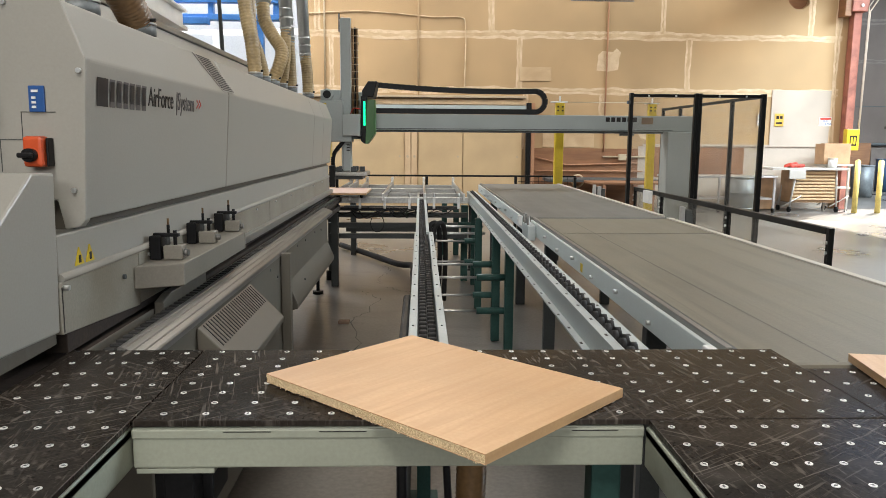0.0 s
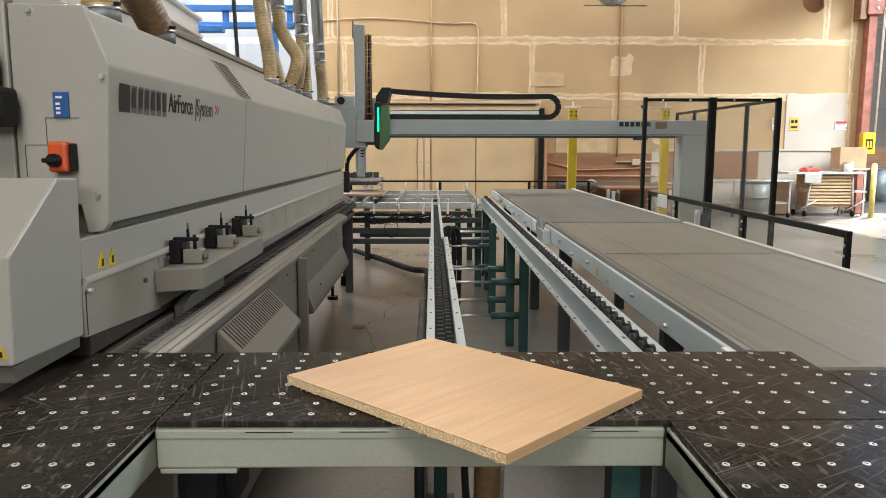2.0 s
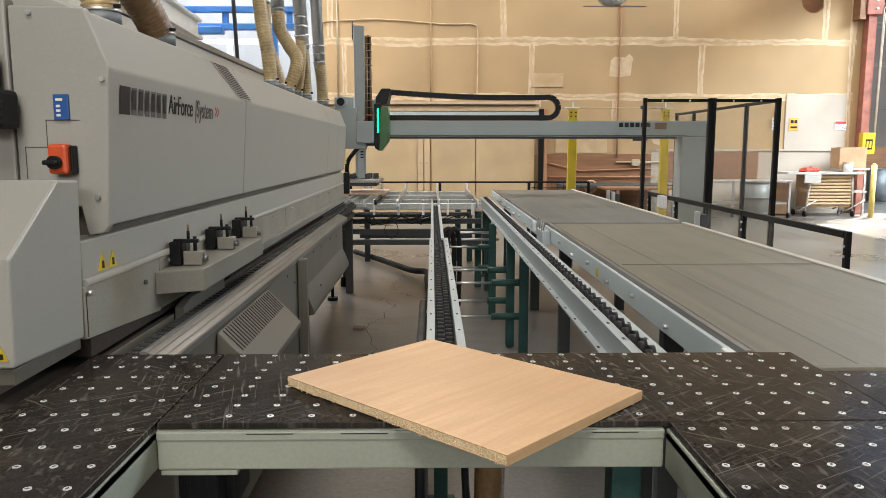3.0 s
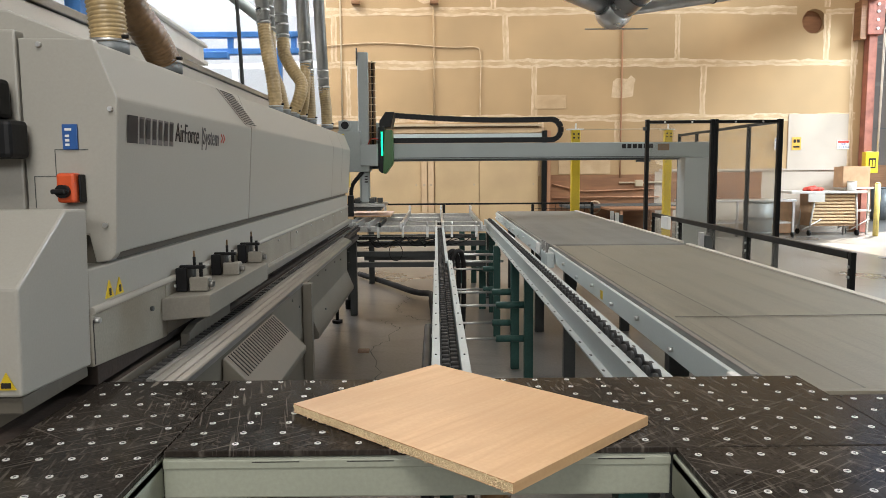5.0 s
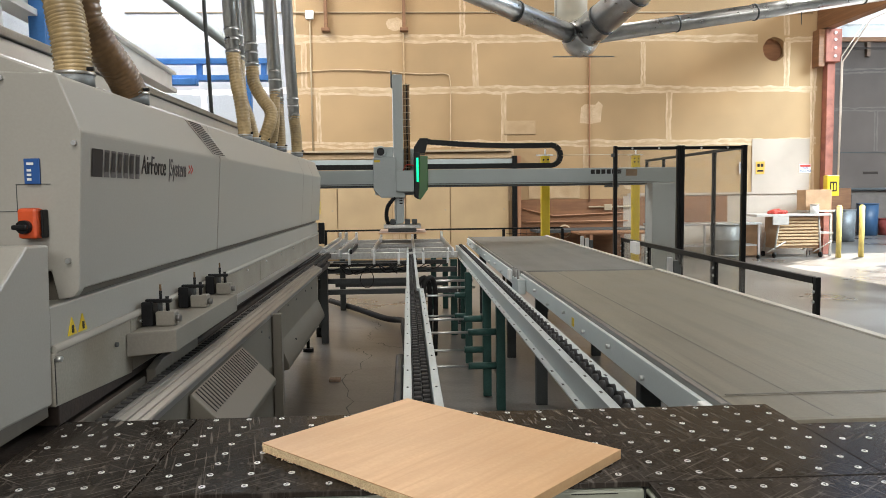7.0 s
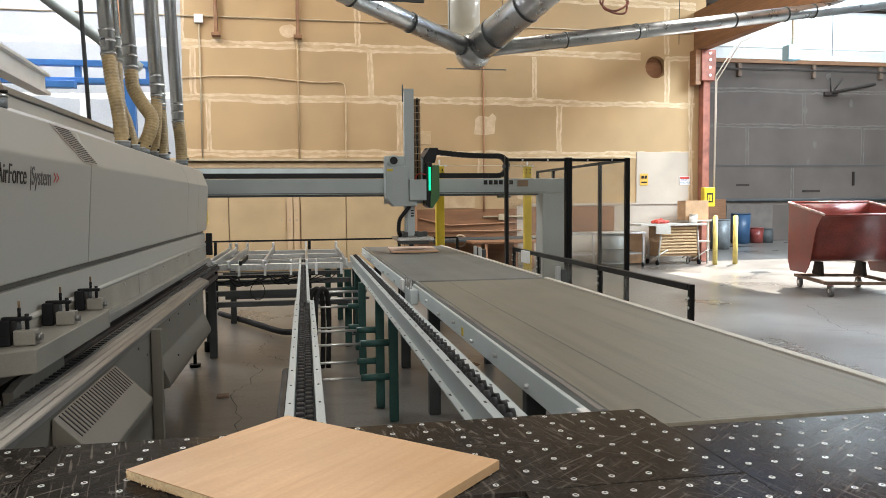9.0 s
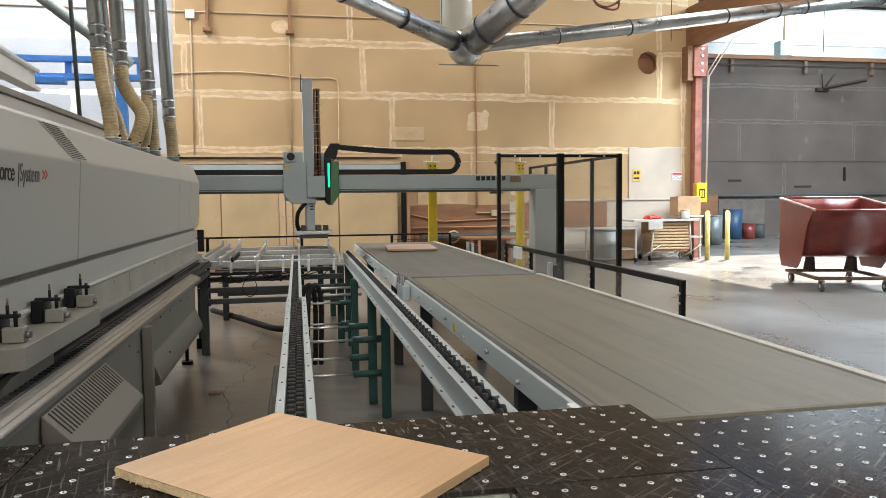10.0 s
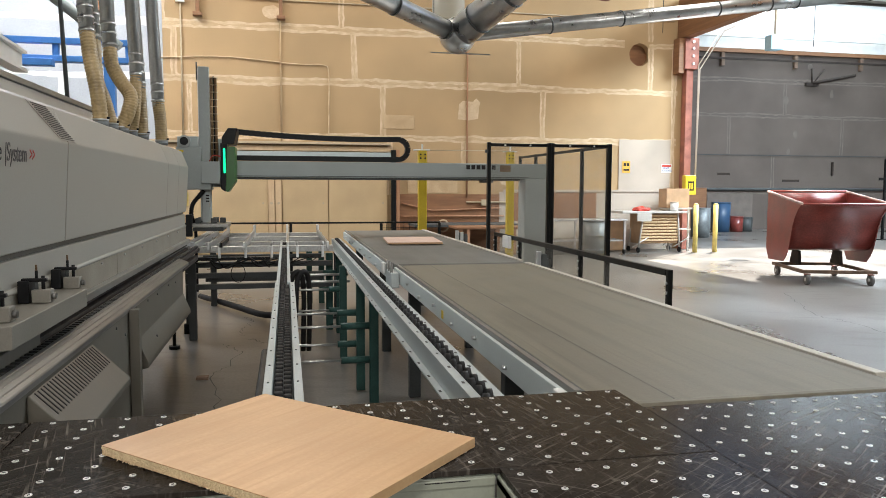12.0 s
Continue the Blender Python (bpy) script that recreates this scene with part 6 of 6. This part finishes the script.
for x, yy, rr, h, mm, lb in ((14.5, 22.9, 0.31, 0.98, M_DRUMBLUE, "blue plastic drum by the far wall"), (12.3, 20.5, 0.29, 0.86, M_DULLZINC, "grey wrapped drum in the further bay"), (15.1, 22.9, 0.22, 0.50, M_RED, "red bucket by the far wall"), (15.6, 23.1, 0.22, 0.46, M_DKGREY, "dark grey bucket by the far wall")):
    d = thing("drum", (x, yy, 0), lb, "drum")
    bm = bm_new()
    cyl(bm, (x, yy, 0.005), (x, yy, h), rr * 0.94, 24, rr)
    part("body", bm, mm, d)
    part("lid", rod((x, yy, h), (x, yy, h + 0.03), rr * 1.04, 24), mm, d)
crate = thing("plywood_stack", (12.6, 22.8, 0), "leaning dark plywood sheets by the far wall", "plywood")
part("sheet", box(11.6, 14.2, 23.3, 23.5, 0.02, 1.5, 0.01), M_OSB, crate)
part("sheet", box(11.9, 13.4, 22.9, 23.25, 1.0, 1.08, 0.01), M_OSB, crate)

far_post = thing("black_stand", (17.0, 18.6, 0), "slim black steel stand in the further bay", "stand")
part("post", box(16.97, 17.03, 18.57, 18.63, 0.02, 2.33, 0.004), M_BLACKFRAME, far_post)
part("arm", box(16.80, 17.5, 18.58, 18.62, 1.72, 1.80, 0.004), M_BLACKFRAME, far_post)
part("base_plate", box(16.85, 17.15, 18.45, 18.75, 0, 0.02), M_BLACKFRAME, far_post)

# ---- tipping hopper ----
hop = thing("tipping_hopper", (0, 0, 0), "scuffed red steel tipping hopper on castors", "hopper")
side = [(0.0, 1.24), (0.12, 1.16), (0.25, 1.04), (0.34, 0.89), (0.40, 0.72), (0.47, 0.54), (0.57, 0.40), (0.70, 0.30), (1.40, 0.28), (1.52, 0.46), (1.52, 1.42)]
for u, nm in ((-0.10, "end_plate"), (1.18, "end_plate")):
    part(nm, prism(bm_new(), side, "x", u, u + 0.012), M_RED, hop)
inner = [(0.02, 1.235), (0.14, 1.16), (0.28, 1.03), (0.38, 0.87), (0.45, 0.70), (0.54, 0.57), (0.70, 0.50), (1.30, 0.46), (1.47, 0.56), (1.48, 1.40)]
inner = [(p.x, p.y) for p in curve_pts([(a, b, 0) for a, b in inner], 40)]
outer = []
for i, p in enumerate(inner):
    a, b = inner[max(i - 1, 0)], inner[min(i + 1, len(inner) - 1)]
    d = Vector((b[1] - a[1], -(b[0] - a[0]))).normalized() * 0.008
    outer.append((p[0] + d.x, p[1] + d.y))
bm = prism(bm_new(), inner + outer[::-1], "x", -0.088, 1.18)
for f in bm.faces:
    f.smooth = len(f.verts) == 4
part("shell", bm, M_RED, hop)
for p0, p1 in (((-0.094, -0.01, 1.245), (-0.094, 1.53, 1.425)), ((1.186, -0.01, 1.245), (1.186, 1.53, 1.425)), ((-0.1, 1.52, 1.425), (1.19, 1.52, 1.425)), ((-0.1, 0.03, 1.235), (1.19, 0.03, 1.235))):
    part("rim", sweep(bm_new(), [p0, p1], 0.022, 6), M_REDRIM if p0[0] == p1[0] else M_RED, hop)
for u0 in (0.2, 0.85):
    part("support", prism(bm_new(), [(0.85, 0.24), (1.25, 0.24), (1.15, 0.46), (0.90, 0.46)], "x", u0, u0 + 0.05), M_DUSTY_SHADE, hop)
for v in (0.02, 1.30):
    part("frame_bar", box(-0.05, 1.06, v, v + 0.06, 0.18, 0.23, 0.004), M_WOODBAR, hop)
for u in (-0.05, 0.98):
    part("frame_bar", box(u, u + 0.06, 0.085, 1.295, 0.182, 0.228, 0.004), M_WOODBAR, hop)
for u in (0.05, 0.98):
    for v in (0.06, 1.36):
        c = part("castor", rod((u - 0.025, v, 0.085), (u + 0.025, v, 0.085), 0.085, 20), M_TREAD, hop)
        part("fork", box(u - 0.04, u + 0.04, v - 0.03, v + 0.03, 0.155, 0.172, 0.003), M_REDSTEEL, c)
        part("hub_cap", rod((u - 0.03, v, 0.085), (u + 0.03, v, 0.085), 0.03, 12), M_ALU, c)
hop.location = (7.81, 10.05, 0)
hop.rotation_euler = (0, 0, radians(-17.5))


# ---- movement ----
def chain_pose(s, attach, bend, r, z):
    """The link s metres along the chain from the carriage: upper run, bend, lower run."""
    up = bend - attach
    if s < up:
        f = s / up
        return pose(attach + s, 0, z + r + 0.060 * (1 - f) ** 1.5 - 0.010 * math.sin(math.pi * f) * up, 0, 0, 0)
    s -= up
    if s < math.pi * r:
        a = s / r
        return pose(bend + r * math.sin(a), 0, z + r * math.cos(a), 0, math.degrees(a), 0)
    return pose(bend - (s - math.pi * r), 0, z - r, 0, 179.9, 0)


def motions():
    # carriage along the beam: seconds, place of the status light, lift of the column
    ride = [(0.0, -0.58, 0.0), (2.0, -0.58, 0.0), (4.4, -0.58, 0.0), (5.0, -0.58, -0.02), (5.5, -0.578, -0.05), (6.1, -0.577, -0.065), (6.35, -0.577, 0.02), (6.5, -0.552, 0.05), (6.75, -0.26, 0.05),
            (7.0, 0.13, 0.03), (7.25, 0.62, 0.03), (7.5, 1.10, 0.02), (7.7, 1.29, 0.02), (8.0, 1.42, 0.0), (8.3, 1.44, -0.06), (8.8, 1.44, -0.06), (9.1, 1.43, 0.0), (9.3, 1.40, 0.0), (9.5, 1.31, 0.0),
            (9.75, 0.93, 0.02), (10.0, 0.41, 0.03), (10.25, -0.10, 0.03), (10.5, -0.47, 0.02), (10.7, -0.55, 0.0), (11.0, -0.571, -0.02), (12.0, -0.571, -0.03)]
    walk(carriage, [(t, pose(x, 8.5, 1.6)) for t, x, z in ride])
    walk(column_z, [(t, pose(-0.2, 0, -0.5 + z)) for t, x, z in ride])
    for k, link in enumerate(LINKS):
        walk(link, [(t, chain_pose(0.03 + k * 0.064, x + 0.04, 1.35 + (x + 0.58) / 2, 0.118, 1.915)) for t, x, z in ride])
    # panel: out of the machine, lifted, laid on the belt, carried off
    out = [(0.0, -0.74, 7.50, 0.951), (1.0, -0.74, 7.83, 0.951), (2.5, -0.755, 8.33, 0.951), (3.2, -0.755, 8.55, 0.951), (3.6, -0.755, 8.60, 0.951), (6.1, -0.752, 8.60, 0.951)]
    lift = [(t, x - 0.175, 8.60, 1.016 + z) for t, x, z in ride if 6.3 < t < 8.7]
    belt = [(8.8, 1.265, 8.60, 0.936), (9.1, 1.265, 8.54, 0.936), (9.5, 1.27, 8.40, 0.936), (10.5, 1.28, 8.12, 0.936), (11.25, 1.28, 7.80, 0.936), (12.0, 1.28, 7.46, 0.936)]
    walk(panel, [(t, pose(x, y, z, 0, 0, -4 if t > 8 else 0)) for t, x, y, z in out + lift + belt])
    walk(splice, [(0.0, pose(0, 4.40, 0.9305, 0, 0, 0.8)), (2.5, pose(0, 3.58, 0.9305, 0, 0, 0.8)), (4.8, pose(0, 2.81, 0.9305, 0, 0, 0.8)), (5.5, pose(0, 2.56, 0.9305, 0, 0, 0.8)), (6.5, pose(0, 2.24, 0.9305, 0, 0, 0.8)),
                  (7.3, pose(0, 1.98, 0.9305, 0, 0, 0.8)), (7.8, pose(0, 1.875, 0.915, 50)), (8.2, pose(0, 1.86, 0.88, 100)), (12.0, pose(0, 1.89, 0.862, 170))])
    walk(slab, [(t, pose(x, y, 0.931, 0, 0, -9)) for t, x, y in ((0.0, 1.235, 1.70), (1.3, 1.235, 1.70), (1.6, 1.25, 1.69), (2.2, 1.35, 1.66), (3.4, 1.75, 1.55), (4.6, 2.4, 1.30), (12.0, 2.5, 1.25))])


motions()
